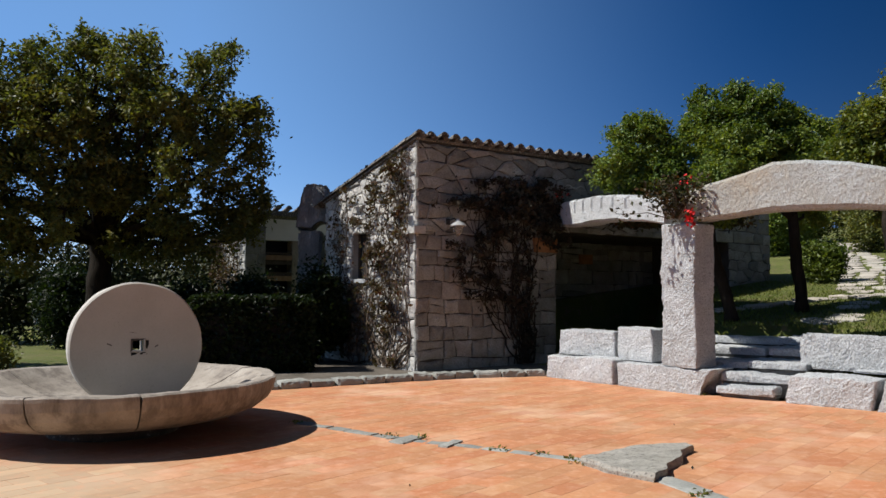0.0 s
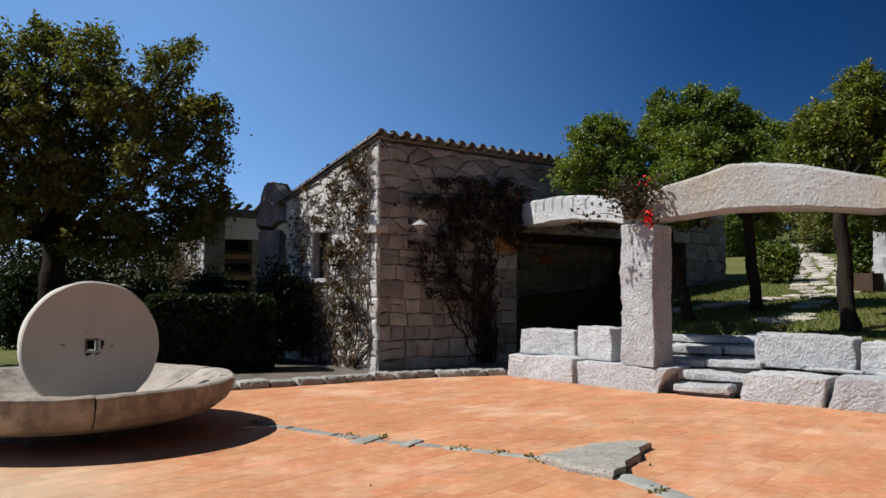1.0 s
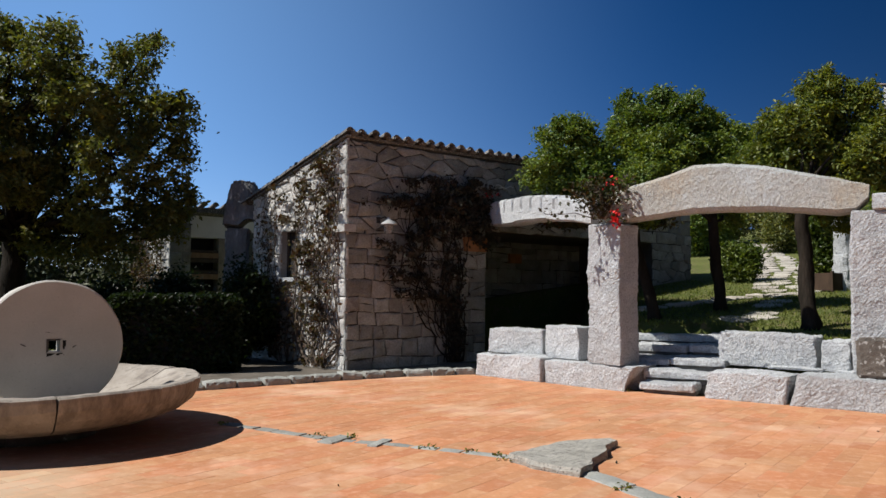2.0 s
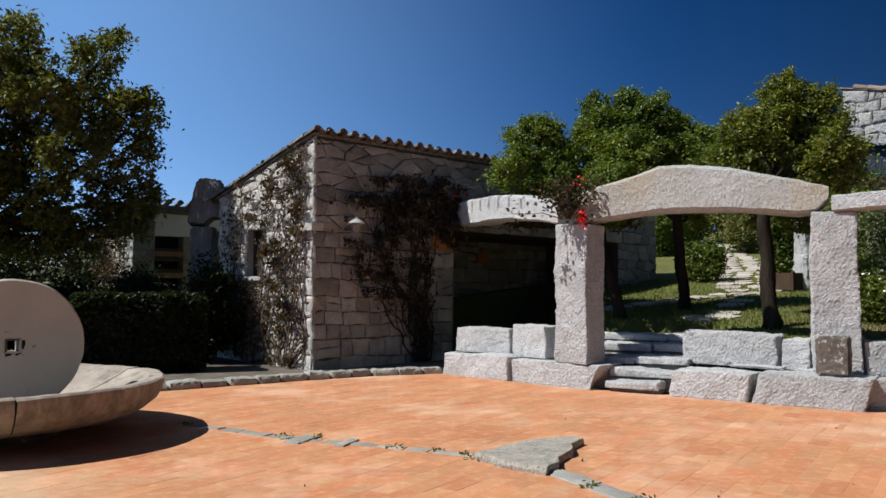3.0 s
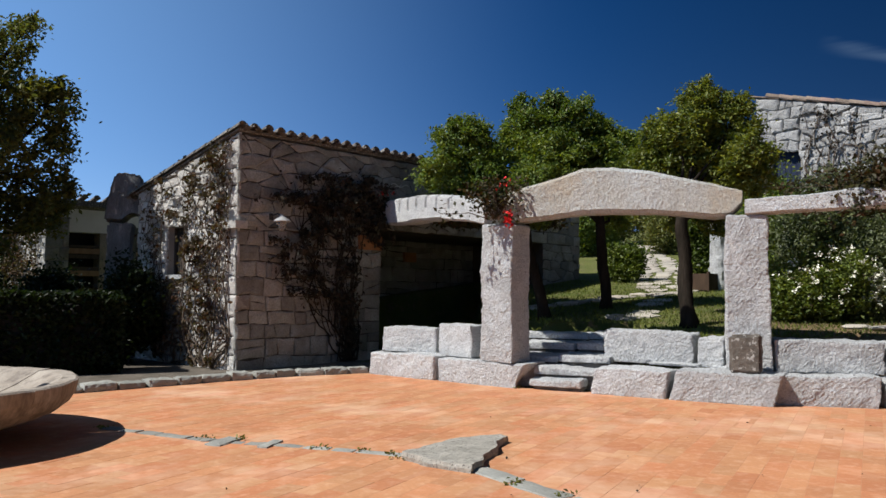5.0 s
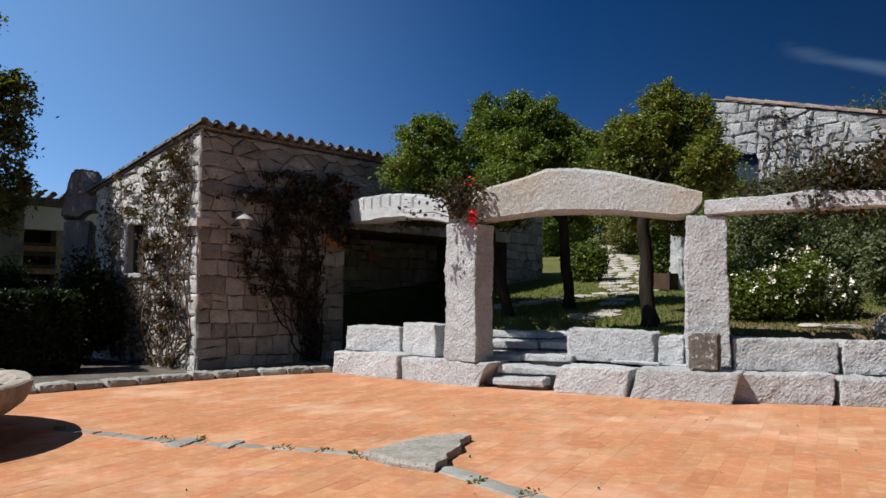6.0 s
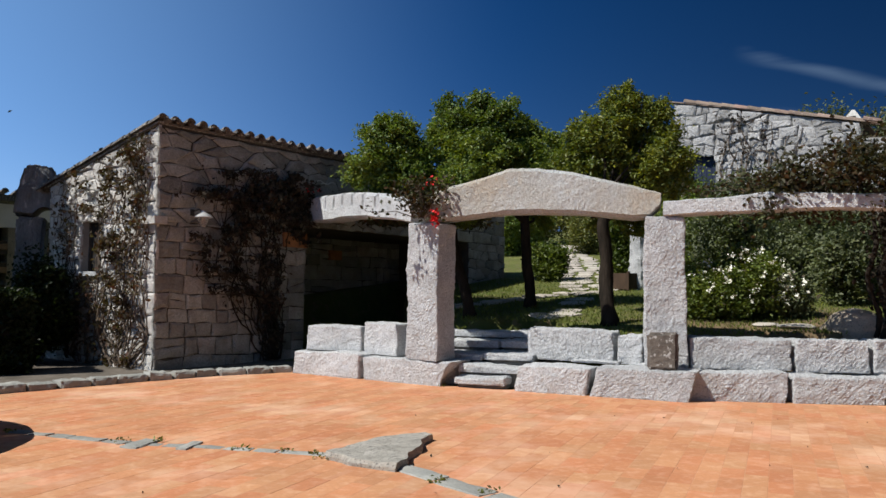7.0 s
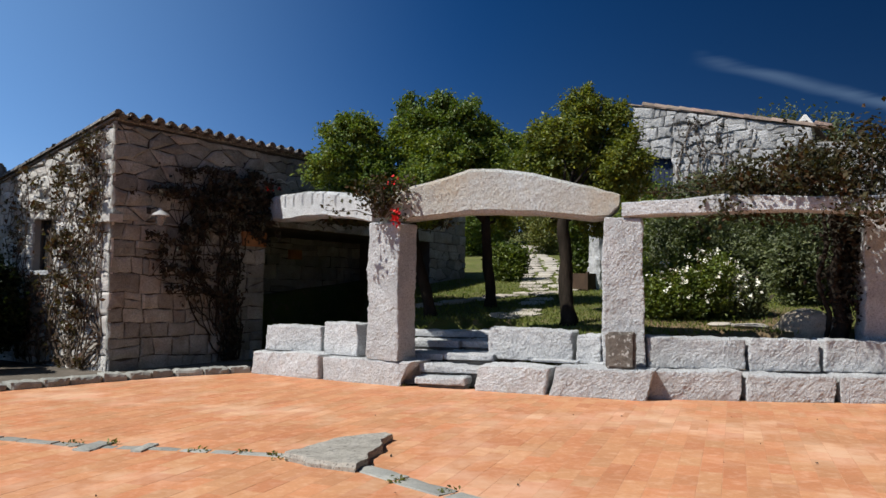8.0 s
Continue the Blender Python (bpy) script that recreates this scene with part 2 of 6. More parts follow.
VINELEAF = surface("dry_vine_leaf", (0.032, 0.022, 0.013), (0.098, 0.064, 0.034), 2, 25, 0.1, rough=0.7, bump=0, vary="island", vary_value=0.5,
                   vary_hue=0.04, leafy=True)
DARKVINELEAF = surface("dark_creeper_leaf", (0.018, 0.017, 0.012), (0.05, 0.04, 0.028), 2, 25, 0.1, rough=0.6, bump=0, vary="island",
                       vary_value=0.5, vary_hue=0.05, spec=0.08)
VINEDARK = surface("red_green_vine_leaf", (0.021, 0.030, 0.010), (0.066, 0.044, 0.019), 3, 25, 0.1, rough=0.6, bump=0, vary="island", vary_value=0.5,
                   vary_hue=0.06, leafy=True)
REDPETAL = surface("red_bloom", (0.55, 0.012, 0.015), (0.75, 0.03, 0.03), 5, 25, 0.1, rough=0.6, bump=0, vary="island", vary_value=0.3)
WHITEPETAL = surface("white_bloom", (0.75, 0.75, 0.62), (0.85, 0.85, 0.75), 5, 25, 0.05, rough=0.6, bump=0, vary="island", vary_value=0.15)
PLASTER = surface("white_plaster", (0.62, 0.60, 0.56), (0.74, 0.72, 0.68), 1.5, 40, 0.08, rough=0.9, bump=0.2)
BLUEWOOD = surface("dark_blue_painted_wood", (0.006, 0.012, 0.034), (0.012, 0.022, 0.055), 6, 60, 0.2, rough=0.6, bump=0.2, stretch=(1, 1, 0.2))
DARKWOOD = surface("dark_louvre_wood", (0.04, 0.03, 0.022), (0.08, 0.06, 0.045), 6, 60, 0.2, rough=0.7, bump=0.2)
BEAMWOOD = surface("weathered_beam_wood", (0.20, 0.12, 0.07), (0.32, 0.21, 0.13), 5, 50, 0.3, rough=0.8, bump=0.4, stretch=(1, 1, 0.3))
PLANTERWOOD = surface("brown_planter_wood", (0.035, 0.021, 0.013), (0.07, 0.042, 0.025), 6, 50, 0.3, rough=0.8, bump=0.3, stretch=(1, 1, 0.3))
OCHREWOOD = surface("ochre_beam_end", (0.22, 0.10, 0.04), (0.36, 0.17, 0.07), 5, 40, 0.3, rough=0.85, bump=0.4)
PORTALSTONE = surface("weathered_grey_granite", (0.14, 0.145, 0.145), (0.27, 0.275, 0.275), 2.5, 30, 0.4, (0.42, 0.41, 0.38), 5, 0.64, 0.9, 1.0, 16, 0.05, stretch=(1.4, 1.4, 0.5))
# near-black that paints unlit depth: openings, chips, the hedge's inside
SHADE = surface("painted_shade", (0.012, 0.011, 0.01), (0.02, 0.018, 0.016), 2, 30, 0.1, rough=0.9, bump=0)
ENAMEL = surface("white_enamel", (0.36, 0.36, 0.35), (0.46, 0.46, 0.45), 6, 60, 0.1, rough=0.35, bump=0, spec=0.5)
IRON = surface("wrought_iron", (0.03, 0.03, 0.03), (0.06, 0.055, 0.05), 20, 60, 0.2, rough=0.6, bump=0.2)
PALEIRON = surface("pale_wire", (0.55, 0.52, 0.45), (0.65, 0.62, 0.55), 20, 60, 0.1, rough=0.5, bump=0)
# dark lichened stone; also paints shade on the basin foot and millstone eye
SLAB_SHADE = surface("lichen_slab_and_shade", (0.075, 0.065, 0.055), (0.15, 0.13, 0.11), 6, 40, 0.4, (0.33, 0.32, 0.30), 16, 0.60, 0.9, 0.7, 24, 0.02)
BOULDER = surface("garden_boulder", (0.24, 0.20, 0.15), (0.42, 0.36, 0.275), 2, 30, 0.35, (0.1, 0.1, 0.09), 40, 0.6, 0.9, 0.8, 12, 0.03)
FLATROCK = surface("layered_flat_rock", (0.40, 0.38, 0.33), (0.64, 0.61, 0.54), 5, 30, 0.5, (0.11, 0.105, 0.10), 45, 0.58, 0.9, 1.0, 18, 0.05, stretch=(0.6, 1.6, 1),
                   crag=0.75)
HILL = surface("wooded_hill", (0.045, 0.06, 0.035), (0.085, 0.105, 0.065), 0.05, 0.4, 0.4, rough=1, bump=0)
GLASS = bpy.data.materials.new("lamp_glass")
GLASS.use_nodes = True
GLASS.node_tree.nodes["Principled BSDF"].inputs["Transmission Weight"].default_value = 0.9
GLASS.node_tree.nodes["Principled BSDF"].inputs["Roughness"].default_value = 0.1

# ---------------------------------------------------------------- building helpers


def mesh_of(bm, name, material, smooth=False):
    me = bpy.data.meshes.new(name)
    bm.normal_update()
    bm.to_mesh(me)
    bm.free()
    me.materials.append(material)
    if smooth:
        me.polygons.foreach_set("use_smooth", [True] * len(me.polygons))
    return me


def part(name, bm, material, parent=None, label="", smooth=False):
    """Links a bmesh as one mesh object, under a thing or part where one is given."""
    ob = new(name, mesh_of(bm, name, material, smooth))
    if parent:
        ob.parent = parent
    if label:
        ob["label"] = label
    return ob


def thing(name, label, category, at=(0, 0, 0), group="", kind=""):
    ob = new(name)
    ob.location = at
    ob.empty_display_size = 0.2
    return tagged(ob, label, category, group, kind)


def box(w, d, h, m=Matrix()):
    bm = bmesh.new()
    bmesh.ops.create_cube(bm, size=1, matrix=m @ Matrix.Diagonal((w, d, h, 1)))
    return bm


def wob(p, s, seed):
    return noise.noise(Vector(p) * s + Vector((seed * 7.31, seed * 3.7, seed * 1.93)))


def rough_block(w, d, h, seed, cell=0.09, amp=0.035, chamfer=0.03, taper=0.0, skew=0.0, undercut=0.0):
    """A rock-faced block standing on z = 0, its long side along x, with knocked edges and a hewn face."""
    bm = bmesh.new()
    nx, ny, nz = [max(2, round(s / cell)) for s in (w, d, h)]
    grid = {}

    def vert(i, j, k):
        key = (i, j, k)
        if key not in grid:
            p = Vector((w * (i / nx - 0.5), d * (j / ny - 0.5), h * k / nz))
            grid[key] = bm.verts.new(p)
        return grid[key]

    for i in range(nx):
        for j in range(ny):
            bm.faces.new([vert(i, j, 0), vert(i, j + 1, 0), vert(i + 1, j + 1, 0), vert(i + 1, j, 0)])
            bm.faces.new([vert(i, j, nz), vert(i + 1, j, nz), vert(i + 1, j + 1, nz), vert(i, j + 1, nz)])
    for i in range(nx):
        for k in range(nz):
            bm.faces.new([vert(i, 0, k), vert(i + 1, 0, k), vert(i + 1, 0, k + 1), vert(i, 0, k + 1)])
            bm.faces.new([vert(i, ny, k), vert(i, ny, k + 1), vert(i + 1, ny, k + 1), vert(i + 1, ny, k)])
    for j in range(ny):
        for k in range(nz):
            bm.faces.new([vert(0, j, k), vert(0, j, k + 1), vert(0, j + 1, k + 1), vert(0, j + 1, k)])
            bm.faces.new([vert(nx, j, k), vert(nx, j + 1, k), vert(nx, j + 1, k + 1), vert(nx, j, k + 1)])
    for v in bm.verts:
        p = v.co.copy()
        edge = sum(abs(abs(c) - s / 2) < 1e-4 for c, s in ((p.x, w), (p.y, d), (p.z - h / 2, h)))
        q = Vector((p.x / w * 2, p.y / d * 2, (p.z / h - 0.5) * 2))
        if edge >= 2:
            cut = chamfer * (1 + 0.9 * wob(p, 5, seed + 3))
            p -= Vector((q.x * (abs(q.x) > .99), q.y * (abs(q.y) > .99), q.z * (abs(q.z) > .99))) * cut
        big = Vector((wob(p, 1.3, seed), wob(p, 1.3, seed + 11), wob(p, 1.3, seed + 23)))
        small = Vector((wob(p, 7, seed + 5), wob(p, 7, seed + 15), wob(p, 7, seed + 25)))
        pits = wob(p, 21, seed + 31)
        face = Vector((q.x * (abs(q.x) > .99), q.y * (abs(q.y) > .99), q.z * (abs(q.z) > .99)))
        p += big * amp * 1.4 + small * amp * 0.6 + face * (amp * 0.36 * (abs(pits) * 2 - 0.5) if cell < 0.07 else 0)
        p.x += skew * (p.z / h - 0.5)
        if undercut and p.x > 0:
            p.x -= undercut * (p.x * 2 / w) ** 4 * max(0.0, 1 - p.z / h) ** 0.7 * (1 + 0.5 * wob(p, 4, seed + 41))
        f = 1 - taper * p.z / h
        p.x, p.y = p.x * f, p.y * f
        if v.co.z < 1e-4:
            p.z = 0
        v.co = p
    return bm


def tube(bm, pts, radii, sides=6):
    """A tapering tube through points."""
    rings = []
    for i, p in enumerate(pts):
        a = Vector(pts[min(i + 1, len(pts) - 1)]) - Vector(pts[max(i - 1, 0)])
        a = a.normalized() if a.length > 1e-6 else Vector((0, 0, 1))
        u = a.cross(Vector((0.31, 0.77, 0.56))).normalized()
        w = a.cross(u)
        rings.append([bm.verts.new(Vector(p) + (u * math.cos(b) + w * math.sin(b)) * radii[i])
                      for b in [2 * math.pi * s / sides for s in range(sides)]])
    for a, b in zip(rings, rings[1:]):
        for s in range(sides):
            bm.faces.new([a[s], a[(s + 1) % sides], b[(s + 1) % sides], b[s]])
    bm.faces.new(rings[0][::-1])
    bm.faces.new(rings[-1])
    return bm


def lathe(profile, steps=64, start=0.0, end=2 * math.pi):
    """Turns a closed profile of (radius, height) about z; a part turn is closed at its ends."""
    bm = bmesh.new()
    whole = end - start > 2 * math.pi - 1e-4
    rings = []
    for i in range(steps if whole else steps + 1):
        a = start + (end - start) * i / steps
        rings.append([bm.verts.new((r * math.cos(a), r * math.sin(a), z)) for r, z in profile])
    k = len(profile)
    for i in range(steps):
        a, b = rings[i], rings[(i + 1) % len(rings)]
        for j in range(k):
            bm.faces.new([a[j], b[j], b[(j + 1) % k], a[(j + 1) % k]])
    if not whole:
        bm.faces.new(rings[0])
        bm.faces.new(rings[-1][::-1])
    bmesh.ops.recalc_face_normals(bm, faces=bm.faces)
    return bm


def leaves(name, centres, size, material, parent=None, rng=None, aspect=0.55, label="", droop=0.0):
    """Many small folded leaves, one island each, at the given centres."""
    rng = rng or np.random.default_rng(1)
    c = np.asarray(centres, float)
    k = len(c)
    n = rng.normal(size=(k, 3))
    n[:, 2] = np.abs(n[:, 2]) + 0.25
    n /= np.linalg.norm(n, axis=1)[:, None]
    a = np.cross(n, rng.normal(size=(k, 3)))
    a[:, 2] -= droop
    a /= np.linalg.norm(a, axis=1)[:, None]
    b = np.cross(n, a)
    s = (size * rng.uniform(0.6, 1.35, k))[:, None]
    tip, tail, side = a * s, -a * s, b * s * aspect
    lift = n * s * 0.22
    v = np.stack([c + tail, c + side + lift, c + tip, c - side + lift], 1).reshape(-1, 3)
    f = [(4 * i, 4 * i + 1, 4 * i + 2, 4 * i + 3) for i in range(k)]
    me = bpy.data.meshes.new(name)
    me.from_pydata(v.tolist(), [], f)
    me.materials.append(material)
    ob = new(name, me)
    if parent:
        ob.parent = parent
    if label:
        ob["label"] = label
    return ob


def clumps(rng, centre, radii, count, per, spread, hollow=0.55, flat=0.75, cut=None):
    """Places for leaves: uneven clumps towards the outside of an ellipsoid, with gaps between."""
    pts, mids = [], []
    while len(mids) < count:
        d = rng.normal(size=3)
        d /= np.linalg.norm(d)
        r = rng.uniform(hollow, 1.0) ** 0.7
        r *= 1 + 0.28 * noise.noise(Vector(d * 2.1) + Vector(centre))
        p = np.array(centre) + d * r * np.array(radii)
        if cut and not cut(p):
            continue
        mids.append(p)
        k = int(per * rng.uniform(0.5, 1.4))
        pts.append(p + rng.normal(size=(k, 3)) * spread * np.array([1, 1, flat]) * rng.uniform(0.7, 1.25))
    return np.concatenate(pts), mids


def limbs(rng, base, fork, mids, trunk_r, limb_r, bend=0.25, share=1.0, leader=0.0):
    """The trunk, and tapered limbs from the fork to some of the crown's clumps."""
    trunk, wood = bmesh.new(), bmesh.new()
    base, fork = Vector(base), Vector(fork)
    pts = [base.lerp(fork, s) + Vector((wob((s * 3, 0, 0), 1, trunk_r * 9), wob((0, s * 3, 0), 1, trunk_r * 5), 0)) * trunk_r * 0.4 * (s > 0) * (s < 1)
           for s in [k / 18 for k in range(19)]]
    tube(trunk, pts, [trunk_r * (0.8 + 0.2 * (1 - k / 18) + 0.25 * math.exp(-k * 0.9)) * (1 + 0.10 * wob((k * 0.7, trunk_r * 40, 0), 1, 3)) for k in range(19)], 14)
    for v in trunk.verts:
        v.co += Vector((wob(v.co, 6, 2), wob(v.co, 6, 7), 0)) * trunk_r * 0.16
    for m in mids:
        if rng.random() > share:
            continue
        m = Vector(m)
        hold = fork
        fork = hold + Vector((0, 0, leader * rng.random())) if m.z > hold.z + leader * 0.8 else hold + Vector((0, 0, leader * 0.3 * rng.random()))
        d = m - fork
        mid = fork + d * 0.5 + Vector(rng.normal(size=3)) * d.length * bend * 0.35 - Vector((0, 0, d.length * 0.08))
        q = [fork.lerp(mid, 0.0), fork.lerp(mid, 0.5) + Vector((0, 0, 0.04)), mid, mid.lerp(m, 0.6), m]
        r = limb_r * rng.uniform(0.6, 1.2)
        tube(wood, q, [r, r * 0.8, r * 0.55, r * 0.32, r * 0.12], 5)
        fork = hold
    if leader:
        tube(wood, [fork, fork + Vector((0.06, 0, leader * 0.5)), fork + Vector((0, 0.1, leader * 1.1))], [trunk_r * 0.8, trunk_r * 0.5, trunk_r * 0.2], 8)
    return trunk, wood


# ---------------------------------------------------------------- plan of the square
# the far edge of the tiled square: kerb on the one side, block wall on the other
EDGE_X = [-60, -12, -6, -2.6, -1.75, -0.5, 0.6, 1.95, 2.92, 3.88, 4.89, 5.79, 6.9, 7.4, 8.29, 9.52, 12, 20, 60]
EDGE_Y = [-18, 7.5, 10.8, 12.6, 13.1, 13.8, 14.35, 14.66, 13.32, 12.12, 11.34, 10.49, 9.55, 9.5, 9.13, 8.61, 7.6, 4.4, -12]


def edge_y(x):
    return float(np.interp(x, EDGE_X, EDGE_Y))


def edge_gap(x, y):
    """Distance to the edge line."""
    best = 99.0
    for x0, y0, x1, y1 in zip(EDGE_X, EDGE_Y, EDGE_X[1:], EDGE_Y[1:]):
        dx, dy = x1 - x0, y1 - y0
        f = min(1, max(0, ((x - x0) * dx + (y - y0) * dy) / (dx * dx + dy * dy)))
        best = min(best, math.hypot(x - x0 - f * dx, y - y0 - f * dy))
    return best


def behind(x, y):
    """How far a place lies up the garden from the block wall."""
    return x * 0.618 + y * 0.786 - 12.0


def lawn_z(x, y):
    s = behind(x, y)
    return 0.80 + 0.11 * max(0.0, s - 0.5) + 0.03 * noise.noise(Vector((x * 0.5, y * 0.5, 0)))


STEP_A, STEP_B = Vector((4.15, 11.92, 0)), Vector((4.95, 11.30, 0))
STEP_U = (STEP_B - STEP_A).normalized()
STEP_N = Vector((-STEP_U.y, STEP_U.x, 0))
CORNER = Vector((-0.5, 14.65, 0))         # foot of the house's near corner
HU = Vector((math.cos(radians(36)), math.sin(radians(36)), 0))     # along the shaded front
HV = Vector((-HU.y, HU.x, 0))             # along the sunlit gable


def house_uv(x, y):
    p = Vector((x, y, 0)) - CORNER
    return p.dot(HU), p.dot(HV)


def ground_z(x, y):
    """Height of the ground sheet: under the square, the terrace by the house, the rising garden, the far land."""
    e = edge_y(x)
    if y < e + 0.25 or x > 1.9 and edge_gap(x, y) < 1.22:
        return -0.06
    u, v = house_uv(x, y)
    if x < 1.95 or u < 0 or v > -0.3 and u < 4.2:
        z = 0.05
        far = math.hypot(x, y)
        if u < -2 and far > 20:
            z -= min(1.5, (far - 20) * 0.03)
        if u > 0 and v < 0 and x > 1.6:
            z = 0.05
        return z + 0.02 * noise.noise(Vector((x, y, 3)))
    s = (Vector((x, y, 0)) - STEP_A)
    along, back_ = s.dot(STEP_U), s.dot(STEP_N)
    lz = lawn_z(x, y)
    if -0.3 < along < 1.35 and back_ < 2.35:
        return min(lz, 0.12 * back_ - 0.1)
    if u < 11 and -4.2 < v < 1.9 and x < 5.0 + 0.3 * max(0, u - 6):       # sunk yard between the wall and the house
        return min(lz, 0.10 + 0.10 * max(0, u - 5))
    return lz


def spaced():
    near = np.arange(-14, 24.01, 0.35)
    out = [24.6, 26, 28, 31, 35, 40, 48, 60, 80, 120, 200, 400, 900, 2000]
    return np.concatenate([[-10 - o for o in out[::-1]], near, out])


gx = spaced()
gy = np.concatenate([[-2000, -600, -200, -80, -40, -20, -10], np.arange(-5, 6, 1.0), np.arange(6, 34.01, 0.35),
                     [36, 39, 43, 48, 55, 65, 80, 120, 200, 400, 900, 2000]])
verts = [(x, y, ground_z(x, y) if max(abs(x), abs(y)) < 60 else (-0.5 if x < 10 else 4.0)) for y in gy for x in gx]
nxg = len(gx)
quads = [(j * nxg + i, j * nxg + i + 1, (j + 1) * nxg + i + 1, (j + 1) * nxg + i) for j in range(len(gy) - 1) for i in range(nxg - 1)]
gm = bpy.data.meshes.new("ground")
gm.from_pydata(verts, [], quads)
gm.materials.append(GRASS)
gm.polygons.foreach_set("use_smooth", [True] * len(gm.polygons))
ground = tagged(new("ground", gm), "sunlit lawn rising behind the stone walls", "ground", kind="structure")

# ---------------------------------------------------------------- the tiled square
TILE_A = radians(48.5)
TU, TV = Vector((math.cos(TILE_A), math.sin(TILE_A), 0)), Vector((-math.sin(TILE_A), math.cos(TILE_A), 0))
TL, TW, JOINT = 0.39, 0.195, 0.0035

ring = [(x, edge_y(x) + 0.22) for x in np.arange(-14, 15, 0.4)]
bm = bmesh.new()
bm.faces.new([bm.verts.new((x, y, -0.0012)) for x, y in [(14.6, -6), *ring[::-1], (-14, -6)]])
bmesh.ops.recalc_face_normals(bm, faces=bm.faces)
if next(iter(bm.faces)).normal.z < 0:
    bmesh.ops.reverse_faces(bm, faces=bm.faces)
square = part("pavement", bm, GROUT)
tagged(square, "warm orange terracotta tiled square with worn joints", "pavement", kind="structure")

# unseen wall added on the near side to hold back low sky light
bm = box(31.0, 0.6, 7.0, Matrix.Translation((0.3, -6.6, 3.4)))
bmesh.ops.create_cube(bm, size=1, matrix=Matrix.Translation((0.3, -6.6, 6.96)) @ Matrix.Diagonal((31.2, 0.76, 0.12, 1)))
tagged(part("wall_south", bm, ASHLAR), "tall plain wall added out of view against sky light", "wall", kind="structure")

# ---------------------------------------------------------------- kerb of flat stones before the terrace


def run_points(pts, step, jitter=0.0, rng=random):
    """Places at about even steps along a broken line."""
    out = []
    for a, b in zip(pts, pts[1:]):
        a, b = Vector((*a, 0)), Vector((*b, 0))
        k = max(1, round((b - a).length / step))
        out += [a.lerp(b, (i + (jitter * rng.uniform(-1, 1) if i else 0)) / k) for i in range(k)]
    return out + [Vector((*pts[-1], 0))]


def set_block(ob, a, b, depth, z, back_off=0.0):
    """Puts a block with its front along a-b, its back away from the square."""
    a, b = Vector((*a[:2], 0)), Vector((*b[:2], 0))
    u = (b - a).normalized()
    nrm = Vector((-u.y, u.x, 0))
    mid = (a + b) / 2 + nrm * (depth / 2 + back_off)
    ob.matrix_basis = Matrix.Translation((mid.x, mid.y, z)) @ Matrix.Rotation(math.atan2(u.y, u.x), 4, "Z")


kerb = tagged(new("kerb"), "row of flat grey kerb stones edging the terrace", "kerb", kind="structure")
kerb_pts = run_points([(-12, 7.5), (-6, 10.8), (-2.6, 12.6), (-1.75, 13.1), (-0.5, 13.8), (0.6, 14.35), (1.93, 14.66)], 0.42, 0.15)
for i, (a, b) in enumerate(zip(kerb_pts, kerb_pts[1:])):
    w = (b - a).length
    ob = part("kerb_stone", rough_block(w - 0.015, 0.30, 0.14 + 0.035 * random.random(), i + 50, 0.06, 0.026, 0.015), BAND, kerb)
    set_block(ob, a, b, 0.30, -0.04)

# ---------------------------------------------------------------- low wall of granite blocks in two tiers
LOWER = [((1.92, 14.56), (2.90, 13.34), 0.43), ((2.93, 13.31), (4.10, 11.90), 0.41), ((4.93, 11.30), (5.79, 10.50), 0.42),
         ((5.83, 10.46), (6.92, 9.50), 0.44), ((7.00, 9.74), (8.27, 9.15), 0.43), ((8.31, 9.13), (9.50, 8.62), 0.40),
         ((9.54, 8.60), (10.9, 8.04), 0.40), ((10.94, 8.02), (12.3, 7.48), 0.40), ((12.34, 7.46), (13.8, 6.86), 0.40)]
UPPER = [((2.15, 14.62), (3.02, 13.78), 0.44, 0.45), ((3.06, 13.74), (3.47, 13.04), 0.42, 0.55), ((5.46, 12.02), (6.48, 10.98), 0.44, 0.50),
         ((6.52, 10.94), (6.76, 10.62), 0.44, 0.45), ((7.24, 10.06), (8.56, 9.41), 0.44, 0.46), ((8.60, 9.39), (9.58, 8.98), 0.42, 0.48),
         ((9.62, 8.96), (10.8, 8.50), 0.42, 0.48), ((10.84, 8.48), (12.2, 7.95), 0.42, 0.48)]
for i, (a, b, h) in enumerate(LOWER):
    w = math.dist(a, b)
    ob = part("granite_block", rough_block(w - 0.025, 0.62, h, i, 0.028, 0.026, 0.007, skew=(0.05, 0, 0.06, 0.10, 0, 0.03, 0, 0, 0)[i], undercut=(0, 0.26, 0.04, 0.02, 0.05, 0, 0.03, 0, 0)[i]), GRANITE)
    tagged(ob, "rough-hewn pale granite block on the tiled square", "stone block", "low garden wall", "thing")
    set_block(ob, a, b, 0.62, -0.01)
for i, (a, b, z, h) in enumerate(UPPER):
    w = math.dist(a, b)
    ob = part("granite_block", rough_block(w - 0.02, 0.5, h, i + 20, 0.028, 0.026, 0.007, skew=(0, -0.02, 0.0, 0.02, 0, 0, 0, 0)[i]), GRANITE)
    tagged(ob, "rough-hewn pale granite block on the lower tier", "stone block", "low garden wall", "thing")
    set_block(ob, a, b, 0.5, z - 0.01)
